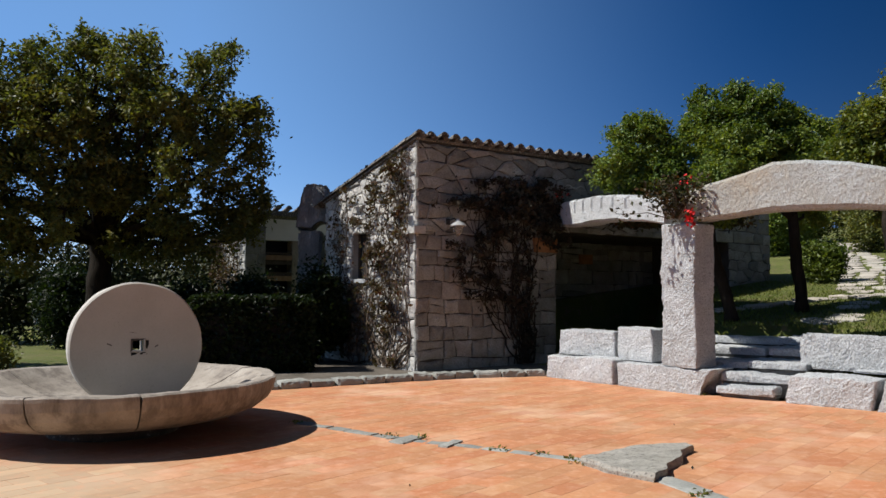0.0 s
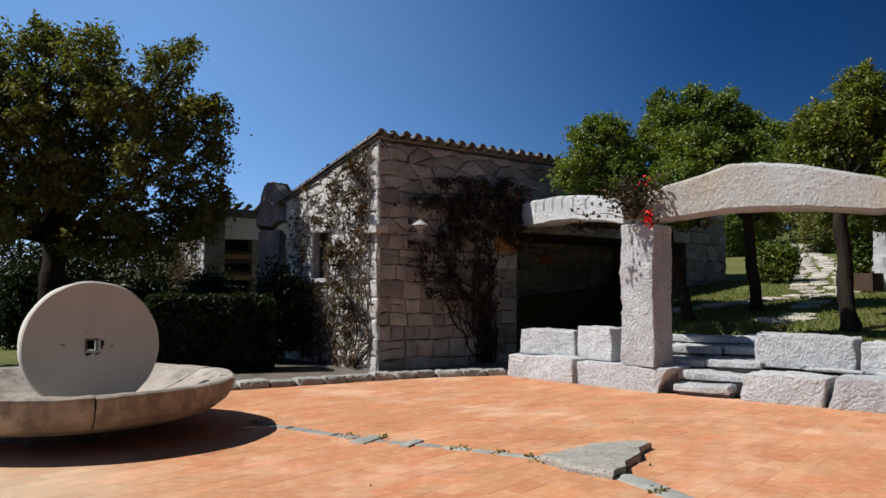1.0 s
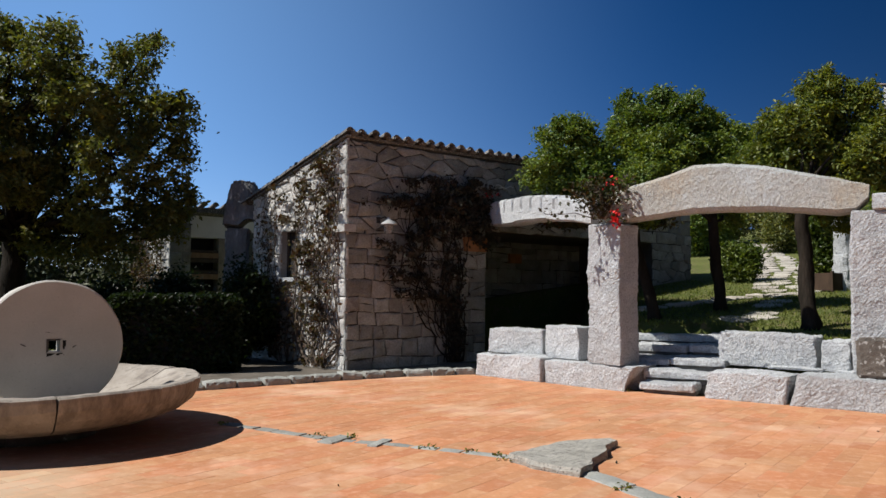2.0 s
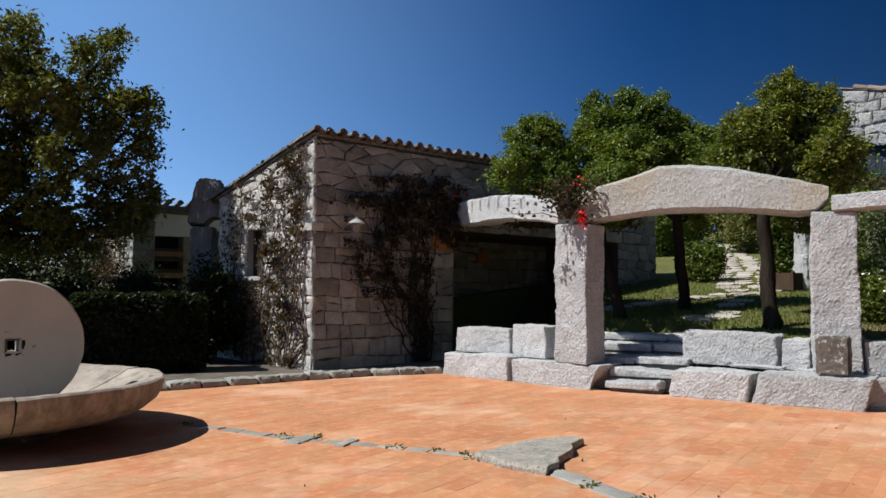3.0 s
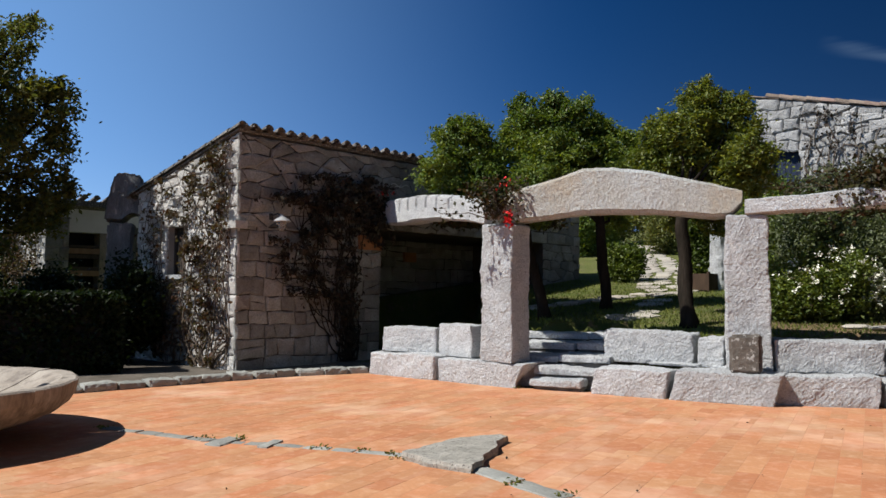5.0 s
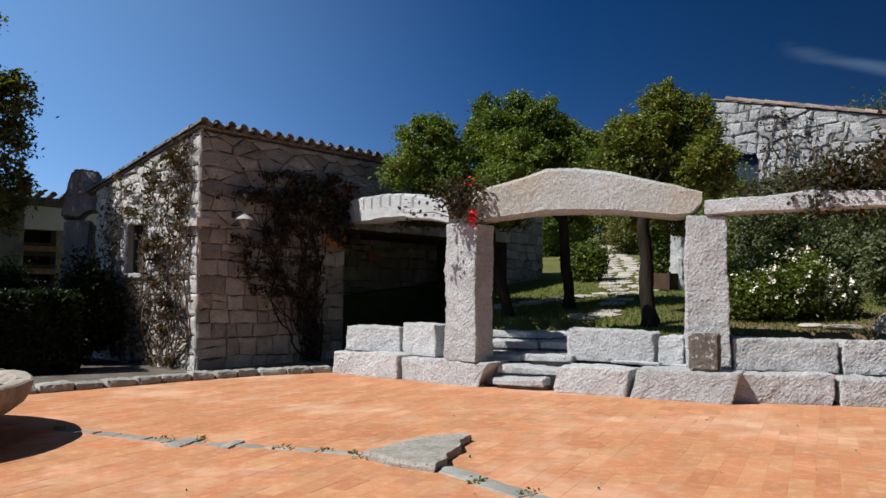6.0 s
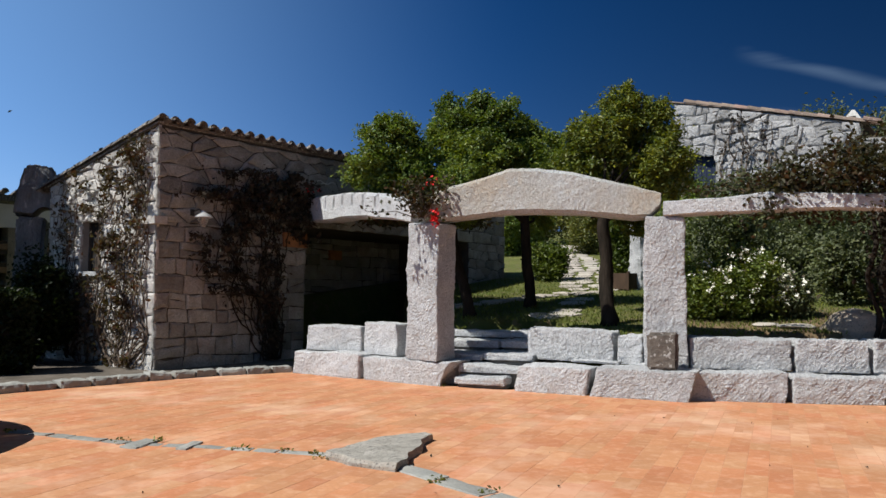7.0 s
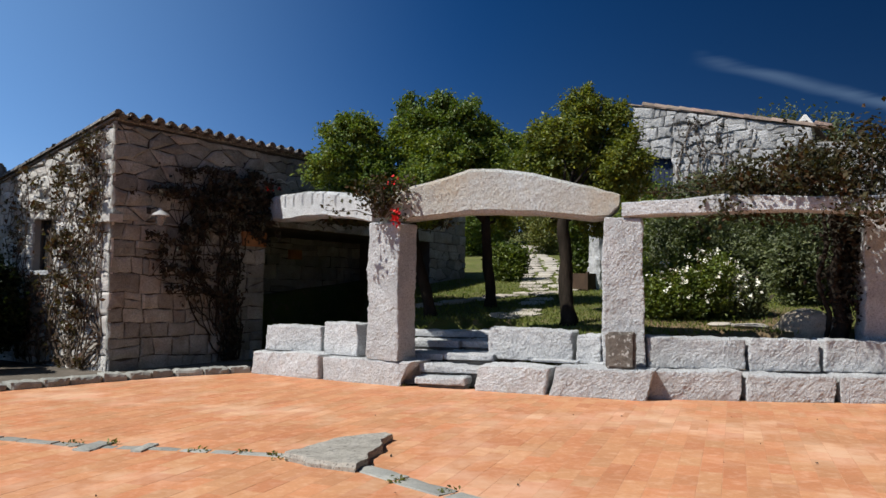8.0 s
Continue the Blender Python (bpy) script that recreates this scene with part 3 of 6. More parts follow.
for i, (a, b, z, h) in enumerate([((5.95, 11.42), (6.5, 10.86), 0.42, 0.05), ((6.6, 10.74), (6.8, 10.5), 0.42, 0.05)]):
    ob = part("shim_stone", rough_block(math.dist(a, b), 0.3, h, i + 40, 0.08, 0.012, 0.01), GRANITE)
    tagged(ob, "thin granite shim wedged under a wall block", "stone")
    set_block(ob, a, b, 0.3, z)

# ---------------------------------------------------------------- garden steps
steps = thing("garden_steps", "worn granite steps climbing through the block wall", "steps", (STEP_A.x, STEP_A.y, 0), kind="thing")
STEPS = [(0.0, 0.175, 0.0, 0.84), (0.30, 0.335, -0.05, 0.98), (0.64, 0.50, -0.45, 1.12), (1.22, 0.665, -0.65, 1.62), (1.98, 0.81, -0.7, 1.75)]
for i, (back_off, top, s0, s1) in enumerate(STEPS):
    a, b = STEP_A + STEP_U * s0 + STEP_N * back_off, STEP_A + STEP_U * s1 + STEP_N * back_off
    for j, (f0, f1) in enumerate([(0, 1)] if i < 2 else [(0, 0.46), (0.47, 1)]):
        p, q = a.lerp(b, f0), a.lerp(b, f1)
        thick = 0.105 + 0.02 * random.random()
        ob = part("step", rough_block((q - p).length, 0.95, thick, i * 3 + j + 70, 0.03, 0.024, 0.010), GRANITE, steps)
        set_block(ob, p - steps.location, q - steps.location, 0.95, top + 0.015 * j - thick)
        # riser coloured dark to paint the undercut's shadow
        ob = part("riser", rough_block((q - p).length - 0.04, 0.8, top - thick + 0.02, i * 3 + j + 170, 0.04, 0.02, 0.010), RISERSHADE, steps, "set-back riser darkened as the tread's shade")
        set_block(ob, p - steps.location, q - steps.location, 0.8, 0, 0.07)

# ---------------------------------------------------------------- standing stones and lintels of the pergola


def pillar(a, b, depth, z, h, seed, taper, label):
    ob = part("granite_pillar", rough_block(math.dist(a, b), depth, h, seed, 0.03, 0.028, 0.008, taper), GRANITE)
    set_block(ob, a, b, depth, z)
    return tagged(ob, label, "pillar", "pergola pillars", "thing")


pillar((3.52, 12.62), (3.89, 12.10), 0.52, 0.40, 2.26, 31, 0.0, "tall square granite pillar carrying two lintels")
pillar((6.62, 10.38), (7.16, 10.01), 0.52, 0.42, 2.29, 37, 0.11, "tall tapering granite pillar on the block wall")
pillar((10.48, 8.98), (10.98, 8.66), 0.5, 0.80, 2.15, 39, 0.05, "granite pillar with vine trunks against it")


def beam(a, b, rows, depth, seed, material, label, amp=0.03, notches=()):
    """A rough stone lintel from a to b: rows of (metres along, top, underside)."""
    a, b = Vector((*a, 0)), Vector((*b, 0))
    u = (b - a).normalized()
    w = Vector((-u.y, u.x, 0))
    if w.y < 0:
        w = -w
    s0, s1 = rows[0][0], rows[-1][0]
    k = round((s1 - s0) / 0.045)
    bm = bmesh.new()
    rings = []
    for i in range(k + 1):
        s = s0 + (s1 - s0) * i / k
        top, low = (float(np.interp(s, [r[0] for r in rows], [r[j] for r in rows])) for j in (1, 2))
        nz, ny = 12, 8
        loop = [(0, j / nz) for j in range(nz)] + [(j / ny, 1) for j in range(ny)] + [(1, 1 - j / nz) for j in range(nz)] + [(1 - j / ny, 0) for j in range(ny)]
        row = []
        for f, g in loop:
            corner = (abs(f - 0.5) > 0.49) and (abs(g - 0.5) > 0.49)
            p = a + u * s + w * (depth * f) + Vector((0, 0, low + (top - low) * g))
            q = Vector((wob(p, 1.2, seed), wob(p, 1.2, seed + 9), wob(p, 1.2, seed + 17))) * amp * 1.2
            q += Vector((wob(p, 8, seed + 2), wob(p, 8, seed + 4), wob(p, 8, seed + 6))) * amp * 0.4
            pits = abs(wob(p, 21, seed + 31)) * 2 - 0.5
            q += w * (-pits * amp * 0.22 if f == 0 else 0) + Vector((0, 0, pits * amp * 0.22 if g == 1 else 0))
            if corner:
                q += (w * (0.5 - f) - Vector((0, 0, g - 0.5))) * 0.06
            if f == 0 and any(abs(s - t) < 0.03 for t in notches) and g > 0.45:
                q += w * 0.11
            row.append(bm.verts.new(p + q))
        rings.append(row)
    m = len(rings[0])
    for r0, r1 in zip(rings, rings[1:]):
        for j in range(m):
            bm.faces.new([r0[j], r0[(j + 1) % m], r1[(j + 1) % m], r1[j]])
    bm.faces.new(rings[0]), bm.faces.new(rings[-1][::-1])
    bmesh.ops.recalc_face_normals(bm, faces=bm.faces)
    return tagged(part("stone_lintel", bm, material), label, "lintel", "pergola lintels", "thing")


beam((3.6, 12.5), (7.1, 10.1), [(0.18, 3.05, 2.67), (0.36, 3.19, 2.67), (0.73, 3.31, 2.72), (1.21, 3.42, 2.77), (1.58, 3.53, 2.80), (2.05, 3.53, 2.81),
      (2.6, 3.46, 2.79), (3.13, 3.32, 2.74), (3.57, 3.20, 2.70), (3.80, 3.13, 2.72), (3.96, 3.08, 2.90)], 0.5, 5, LINTEL,
     "great humpbacked granite lintel stained warm ochre", 0.02)
beam((3.55, 12.65), (2.43, 16.8), [(-0.05, 3.04, 2.67), (0.3, 3.10, 2.72), (0.67, 3.19, 2.78), (1.52, 3.33, 2.87), (2.45, 3.43, 2.91), (3.49, 3.48, 2.92),
      (4.0, 3.46, 2.93), (4.25, 3.42, 2.96)], 0.5, 8, GRANITE, "curved granite lintel with a row of chisel slots", 0.022,
     notches=(1.2, 1.7, 2.15, 2.55, 2.95, 3.35, 3.75))
beam((6.85, 10.2), (9.6, 7.9), [(0.02, 2.95, 2.72), (0.85, 2.98, 2.75), (1.49, 3.05, 2.77), (2.41, 3.0, 2.78), (3.14, 2.99, 2.75), (3.62, 2.98, 2.72),
      (4.3, 3.0, 2.75), (5.2, 3.05, 2.78)], 0.42, 12, GRANITE, "slim granite lintel overgrown with dark creeper", 0.02)

slab = part("inscribed_slab", rough_block(0.44, 0.10, 0.56, 91, 0.05, 0.02, 0.035), SLAB_SHADE)
slab.matrix_basis = Matrix.Translation((6.66, 9.90, 0.43)) @ Matrix.Rotation(radians(-34), 4, "Z") @ Matrix.Rotation(radians(-7), 4, "X")
tagged(slab, "small dark weathered stone slab leaning on the pillar", "stone slab")

# ---------------------------------------------------------------- the stone house
WALL_T = 0.5
GABLE = 3.25
FRONT = 11.8
POST = 3.62       # where the front opens into the shaded porch
RECESS_TOP, RECESS_END, RECESS_BACK = 2.86, 9.9, 2.5


def roof_z(v):
    return 4.45 - 0.245 * v


def house_box(u0, u1, v0, v1, z0, z1, slope=False):
    """A block in the house's own axes; with slope its top follows the roof."""
    bm = bmesh.new()
    vs = []
    for z in (0, 1):
        for u, v in ((u0, v0), (u1, v0), (u1, v1), (u0, v1)):
            p = CORNER + HU * u + HV * v
            vs.append(bm.verts.new((p.x, p.y, z0 if not z else (min(z1, roof_z(v)) if slope else z1))))
    for q in ((0, 3, 2, 1), (4, 5, 6, 7), (0, 1, 5, 4), (1, 2, 6, 5), (2, 3, 7, 6), (3, 0, 4, 7)):
        bm.faces.new([vs[i] for i in q])
    bmesh.ops.recalc_face_normals(bm, faces=bm.faces)
    return bm


house = thing("stone_house", "one-storey stone house with a sloping tiled roof and creepers", "house", CORNER[:], kind="thing")


def house_part(name, bm, material, label="", parent=None):
    bm.transform(Matrix.Translation(-CORNER))
    return part(name, bm, material, parent or house, label)


front_wall = house_part("front_wall", house_box(0.03, POST, 0.03, WALL_T, -0.1, 4.5, True), SHADEMORTAR, "shaded front wall of big irregular stones")
house_part("porch_head", house_box(POST, FRONT, 0.03, WALL_T, RECESS_TOP, 4.5, True), SHADEMORTAR)
far_pier = house_part("far_pier", house_box(RECESS_END, FRONT, 0.03, 2.6, -0.1, RECESS_TOP), SHADEMORTAR)
porch_wall = house_part("porch_wall", house_box(POST, RECESS_END, RECESS_BACK + 0.03, RECESS_BACK + 0.4, -0.1, 4.4, True), SHADEMORTAR, "back wall of the shaded porch")
house_part("porch_return", house_box(POST - 0.45, POST, WALL_T, RECESS_BACK, -0.1, 4.3, True), MORTAR)
house_part("porch_ceiling", house_box(POST, RECESS_END, WALL_T, RECESS_BACK, RECESS_TOP, RECESS_TOP + 0.12), DARKWOOD)
WIN = (1.80, 2.48, 1.82, 2.78)      # along the gable, and heights
gable_wall = house_part("gable_wall", house_box(0.03, WALL_T, WALL_T, WIN[0], -0.1, 5, True), MORTAR, "sunlit gable wall half hidden by dry creeper")
for v0, v1, z0, z1, s in ((WIN[0], WIN[1], -0.1, WIN[2], False), (WIN[0], WIN[1], WIN[3], 5, True), (WIN[1], GABLE, -0.1, 5, True)):
    house_part("gable_core", house_box(0.03, WALL_T, v0, v1, z0, z1, s), MORTAR)
house_part("back_wall", house_box(0, FRONT, GABLE, GABLE + 0.4, -0.1, 5, True), MORTAR)
house_part("end_wall", house_box(FRONT - 0.4, FRONT, 2.6, GABLE, -0.1, 5, True), MORTAR)
house_part("floor_slab", house_box(WALL_T, FRONT - 0.4, WALL_T, GABLE, -0.1, 0.02), SHADEMORTAR)
# pane coloured near-black for the unlit room behind
window = house_part("window", house_box(0.20, 0.24, WIN[0], WIN[1], WIN[2], WIN[3]), SHADE, "small deep-set window, its pane coloured as shade")
house_part("window_sill", house_box(-0.10, 0.3, WIN[0] - 0.08, WIN[1] + 0.08, WIN[2] - 0.08, WIN[2]), GRANITE)
house_part("window_frame", house_box(0.17, 0.22, (WIN[0] + WIN[1]) / 2 - 0.025, (WIN[0] + WIN[1]) / 2 + 0.025, WIN[2], WIN[3]), DARKWOOD)
for v in (WIN[0], WIN[1] - 0.05):
    house_part("window_frame", house_box(0.17, 0.22, v, v + 0.05, WIN[2], WIN[3]), DARKWOOD)
house_part("beam_end", house_box(2.95, 3.60, -0.06, 0.2, 2.40, 2.70), OCHREWOOD, "ochre block under the porch head")
house_part("niche_block", house_box(5.2, 5.6, RECESS_BACK - 0.06, RECESS_BACK + 0.1, 1.9, 2.2), OCHREWOOD, "reddish block in the porch wall")
house_part("niche_block", house_box(6.9, 7.35, RECESS_BACK - 0.06, RECESS_BACK + 0.1, 2.3, 2.55), OCHREWOOD, "reddish block in the porch wall")
corner_ledge = house_part("corner_ledge", house_box(-0.10, 0.16, -0.07, 0.42, 2.66, 2.80), HILLSTONE, "stone jutting from the corner, coloured sunlit pale")


def roof_slab():
    bm = bmesh.new()
    pts = [(-0.05, -0.03), (FRONT + 0.1, -0.03), (FRONT + 0.1, GABLE + 0.5), (-0.05, GABLE + 0.5)]
    vs = []
    for dz in (0, 0.03):
        for u, v in pts:
            p = CORNER + HU * u + HV * v
            vs.append(bm.verts.new((p.x, p.y, roof_z(v) + dz)))
    for q in ((0, 3, 2, 1), (4, 5, 6, 7), (0, 1, 5, 4), (1, 2, 6, 5), (2, 3, 7, 6), (3, 0, 4, 7)):
        bm.faces.new([vs[i] for i in q])
    bmesh.ops.recalc_face_normals(bm, faces=bm.faces)
    return bm


roof = house_part("roof", roof_slab(), ROOFTILE, "sloping roof of weathered barrel tiles")


def barrel(length=0.46, r0=0.092, r1=0.076, up=True):
    """A half-round clay tile along +y, arch up or trough down."""
    bm = bmesh.new()
    rows = []
    for y, r in ((0, r0), (length, r1)):
        for t in (0.0, 0.014):
            rows.append([bm.verts.new(((r - t) * math.cos(a), y, (r - t) * math.sin(a) * (1 if up else -0.8)))
                         for a in [math.pi * i / 6 for i in range(7)]])
    o0, i0, o1, i1 = rows
    for k in range(6):
        bm.faces.new([o0[k], o0[k + 1], o1[k + 1], o1[k]])
        bm.faces.new([i0[k + 1], i0[k], i1[k], i1[k + 1]])
        bm.faces.new([o0[k + 1], o0[k], i0[k], i0[k + 1]])
        bm.faces.new([o1[k], o1[k + 1], i1[k + 1], i1[k]])
    for k in (0, 6):
        bm.faces.new([o0[k], o1[k], i1[k], i0[k]])
    bmesh.ops.recalc_face_normals(bm, faces=bm.faces)
    return bm


TILE_TOP = mesh_of(barrel(), "roof_tile", ROOFTILE)
TILE_LOW = mesh_of(barrel(0.46, 0.088, 0.08, False), "roof_tile", ROOFTILE)
house_turn = Matrix.Rotation(radians(36), 4, "Z") @ Matrix.Rotation(-math.atan(0.245), 4, "X")
rng = np.random.default_rng(4)
for c in range(43):
    for row in range(11 if c < 14 else 4):
        for me, du, dz in ((TILE_TOP, 0, 0.05), (TILE_LOW, 0.14, 0.08)):
            u, v = -0.02 + c * 0.28 + du + rng.uniform(-0.008, 0.008), -0.16 + row * 0.38 + rng.uniform(-0.025, 0.025)
            if row == 0 and me is TILE_TOP:
                v += rng.uniform(-0.03, 0.03)
            p = HU * u + HV * v
            ob = new("roof_tile", me)
            ob.parent = roof
            ob.matrix_basis = Matrix.Translation((p.x, p.y, roof_z(v) + dz)) @ house_turn @ Matrix.Rotation(rng.uniform(-0.03, 0.03), 4, "Y")

# ---------------------------------------------------------------- mill basin and wheel
BASIN_AT = Vector((-3.72, 8.95, 0))
basin = thing("mill_basin", "round segmented stone mill basin on the tiled square", "stone basin", BASIN_AT[:], kind="thing")
profile = [(0.55, 0.17), (1.10, 0.17), (1.40, 0.205), (1.58, 0.27), (1.70, 0.36), (1.765, 0.46), (1.785, 0.55), (1.785, 0.585), (1.76, 0.602), (1.62, 0.598),
           (1.58, 0.58), (1.34, 0.455), (1.06, 0.355), (0.82, 0.30), (0.55, 0.285)]
joints = [-93, -60, -26, 8, 45, 84, 122, 160, 196, 229, 267]
for i, (a0, a1) in enumerate(zip(joints, joints[1:])):
    bm = lathe(profile, 14, radians(a0) + 0.003, radians(a1) - 0.003)
    for v in bm.verts:
        v.co += Vector((wob(v.co, 2.5, i), wob(v.co, 2.5, i + 5), wob(v.co, 2.5, i + 9) * (v.co.z > 0.3))) * 0.018
        v.co += Vector((wob(v.co, 9, i), wob(v.co, 9, i + 5), wob(v.co, 9, i + 9) * (v.co.z > 0.3))) * 0.006
    part("basin_segment", bm, BASIN, basin)
part("basin_floor", lathe([(0.0, 0.175), (0.56, 0.175), (0.56, 0.278), (0.0, 0.280)], 40), BASIN, basin)
# the shadow under the bowl is put into the foot's colour
part("basin_foot", lathe([(0.0, -0.01), (0.70, -0.01), (0.70, 0.18), (0.0, 0.18)], 48), SLAB_SHADE, basin, "recessed basin foot, coloured dark as shade")


def wheel_mesh(r=0.715, t=0.27, hole=0.068, k=64):
    """A stone disc with its axis along y and a square eye."""
    bm = bmesh.new()
    sq, outer = [], []
    for y in (-t / 2, t / 2):
        inner = []
        for i in range(k):
            a = 2 * math.pi * i / k + math.pi / 4
            m = hole / max(abs(math.cos(a)), abs(math.sin(a)))
            inner.append(bm.verts.new((m * math.cos(a), y, m * math.sin(a))))
        sq.append(inner)
        sgn = -1 if y < 0 else 1
        rings = []
        for rr, dy in ((0.12, 0.004), (0.3, 0.0), (0.5, 0.0), (r - 0.018, 0.0), (r, -0.02)):
            rings.append([bm.verts.new((rr * math.cos(2 * math.pi * i / k + math.pi / 4), y + sgn * dy, rr * math.sin(2 * math.pi * i / k + math.pi / 4))) for i in range(k)])
        outer.append([inner, *rings])
    for side in outer:
        for a, b in zip(side, side[1:]):
            for i in range(k):
                bm.faces.new([a[i], a[(i + 1) % k], b[(i + 1) % k], b[i]])
    for i in range(k):
        bm.faces.new([outer[0][-1][i], outer[0][-1][(i + 1) % k], outer[1][-1][(i + 1) % k], outer[1][-1][i]])
        bm.faces.new([sq[0][i], sq[1][i], sq[1][(i + 1) % k], sq[0][(i + 1) % k]])
    bmesh.ops.recalc_face_normals(bm, faces=bm.faces)
    for v in bm.verts:
        v.co += v.co.normalized() * 0.008 * wob(v.co, 5, 3)
    return bm


wheel = thing("millstone", "upright pale round millstone with a square eye in the basin", "millstone", (-3.51, 8.98, 0.962), kind="thing")
wheel.rotation_euler = (0, 0, radians(31))
part("stone_disc", wheel_mesh(), MILLSTONE, wheel)
# left and top of the eye: shade put into a dark colour
bm = bmesh.new()
for x, z, w, h in ((-0.068, 0, 0.02, 0.15), (0, 0.068, 0.15, 0.02)):
    bmesh.ops.create_cube(bm, size=1, matrix=Matrix.Translation((x, -0.11, z)) @ Matrix.Diagonal((w, 0.07, h, 1)))
part("eye_lining", bm, SLAB_SHADE, wheel, "lining coloured dark as the eye's shaded sides")
# right and bottom of the eye: sunlight put into a pale colour
bm = bmesh.new()
for x, z, w, h in ((0.066, 0, 0.014, 0.146), (0, -0.066, 0.146, 0.014)):
    bmesh.ops.create_cube(bm, size=1, matrix=Matrix.Translation((x, -0.118, z)) @ Matrix.Diagonal((w, 0.06, h, 1)))
part("eye_edge", bm, ENAMEL, wheel, "edge coloured pale as the eye's sunlit sides")
# thin dark plates paint the shadowed chips about the eye
for x, z, w, h, r in ((0.094, -0.02, 0.036, 0.165, 3), (0.016, -0.094, 0.185, 0.034, -2), (-0.086, 0.04, 0.018, 0.09, 5), (-0.03, 0.088, 0.10, 0.016, 4), (0.20, -0.01, 0.05, 0.012, -30), (-0.30, 0.02, 0.06, 0.012, 25), (-0.05, 0.15, 0.09, 0.012, 12)):
    chip = rough_block(w, 0.014, h, x * 90, 0.012, 0.008, 0.002)
    chip.transform(Matrix.Translation((x, -0.1325, z)) @ Matrix.Rotation(radians(r), 4, "Y") @ Matrix.Translation((0, 0, -h / 2)))
    part("chip", chip, SHADE if abs(x) < 0.1 and h + w > 0.15 else SLAB_SHADE, wheel, "chip round the eye, coloured dark as shade")

# ---------------------------------------------------------------- grey stone band let into the tiles
band = tagged(new("stone_band"), "crooked band of grey stones let into the tiles", "stone band", kind="structure")
band_pts = run_points([(-1.75, 9.50), (-1.3, 9.16), (-0.5, 8.52), (0.1, 8.20), (0.9, 7.73), (1.35, 7.45)], 0.36, 0.2) 
tail_pts = run_points([(1.86, 6.80), (2.05, 6.26), (2.28, 5.70), (2.62, 4.9), (3.1, 3.9)], 0.42, 0.2)
for pts in (band_pts, tail_pts):
    for i, (a, b) in enumerate(zip(pts, pts[1:])):
        wd = 0.15 if pts is band_pts else 0.24
        ob = part("band_stone", rough_block((b - a).length - 0.012, wd * random.uniform(0.85, 1.15), 0.035, i + 140, 0.08, 0.008, 0.008), BAND, band)
        u = (b - a).normalized()
        m = (a + b) / 2
        ob.matrix_basis = Matrix.Translation((m.x, m.y, -0.022)) @ Matrix.Rotation(math.atan2(u.y, u.x) + random.uniform(-0.05, 0.05), 4, "Z")
for i, (x, y, w, d, r) in enumerate([(-0.38, 8.42, 0.42, 0.20, 58), (0.08, 8.2, 0.36, 0.12, 62)]):
    ob = part("band_stone", rough_block(w, d, 0.05, i + 180, 0.07, 0.012, 0.01), BAND, band)
    ob.matrix_basis = Matrix.Translation((x, y, -0.02)) @ Matrix.Rotation(radians(r), 4, "Z")


def flat_stone(outline, z, h, seed, inset=0.03, cell=0.12):
    """A flat stone with a broken outline, its top a little domed and rough."""
    bm = bmesh.new()
    pts = []
    for (x0, y0), (x1, y1) in zip(outline, outline[1:] + outline[:1]):
        k = max(1, round(math.dist((x0, y0), (x1, y1)) / cell))
        pts += [(x0 + (x1 - x0) * i / k, y0 + (y1 - y0) * i / k) for i in range(k)]
    cx, cy = sum(p[0] for p in pts) / len(pts), sum(p[1] for p in pts) / len(pts)
    rows = []
    for f, zz in ((1.0, 0.0), (1.0, 0.6), (1 - inset, 1.0), (0.66, 1.02), (0.33, 1.04)):
        row = []
        for x, y in pts:
            p = Vector((cx + (x - cx) * f, cy + (y - cy) * f, z + h * zz))
            p += Vector((wob(p, 6, seed), wob(p, 6, seed + 4), wob(p, 6, seed + 8) * 0.5 * (zz > 0))) * 0.03 * (h / 0.06 if h < 0.06 else 1)
            row.append(bm.verts.new(p))
        rows.append(row)
    for a, b in zip(rows, rows[1:]):
        for i in range(len(pts)):
            bm.faces.new([a[i], a[(i + 1) % len(pts)], b[(i + 1) % len(pts)], b[i]])
    c = bm.verts.new((cx, cy, z + h * 1.04))
    for i in range(len(pts)):
        bm.faces.new([rows[-1][i], rows[-1][(i + 1) % len(pts)], c])
    bmesh.ops.recalc_face_normals(bm, faces=bm.faces)
    return bm


slab_ob = part("flat_rock", flat_stone([(1.27, 7.28), (1.55, 7.55), (1.86, 7.83), (2.18, 7.95), (2.46, 7.99), (2.50, 7.86), (2.30, 7.60), (2.20, 7.28), (2.0, 7.04),
               (1.92, 6.78), (1.76, 6.62), (1.49, 6.9), (1.37, 7.08)], -0.015, 0.085, 3, cell=0.05), FLATROCK)
tagged(slab_ob, "jagged flat granite rock lying across the tiles", "rock")

# ---------------------------------------------------------------- terrace, distance
bm = bmesh.new()
bm.faces.new([bm.verts.new((x, y, 0.078)) for x, y in [(-7.0, 10.65), (-2.6, 12.85), (-1.75, 13.35), (-0.5, 14.05), (0.6, 14.6), (1.93, 14.9), (3.0, 15.6), (6.4, 19.2),
                                                     (4.2, 20.2), (-2.4, 18.4), (-4.6, 17.4), (-8.0, 13.0)]])
bmesh.ops.recalc_face_normals(bm, faces=bm.faces)
if next(iter(bm.faces)).normal.z < 0:
    bmesh.ops.reverse_faces(bm, faces=bm.faces)
tagged(part("terrace", bm, TERRACE), "earthy stone terrace along the foot of the house", "terrace", kind="structure")

bm = bmesh.new()
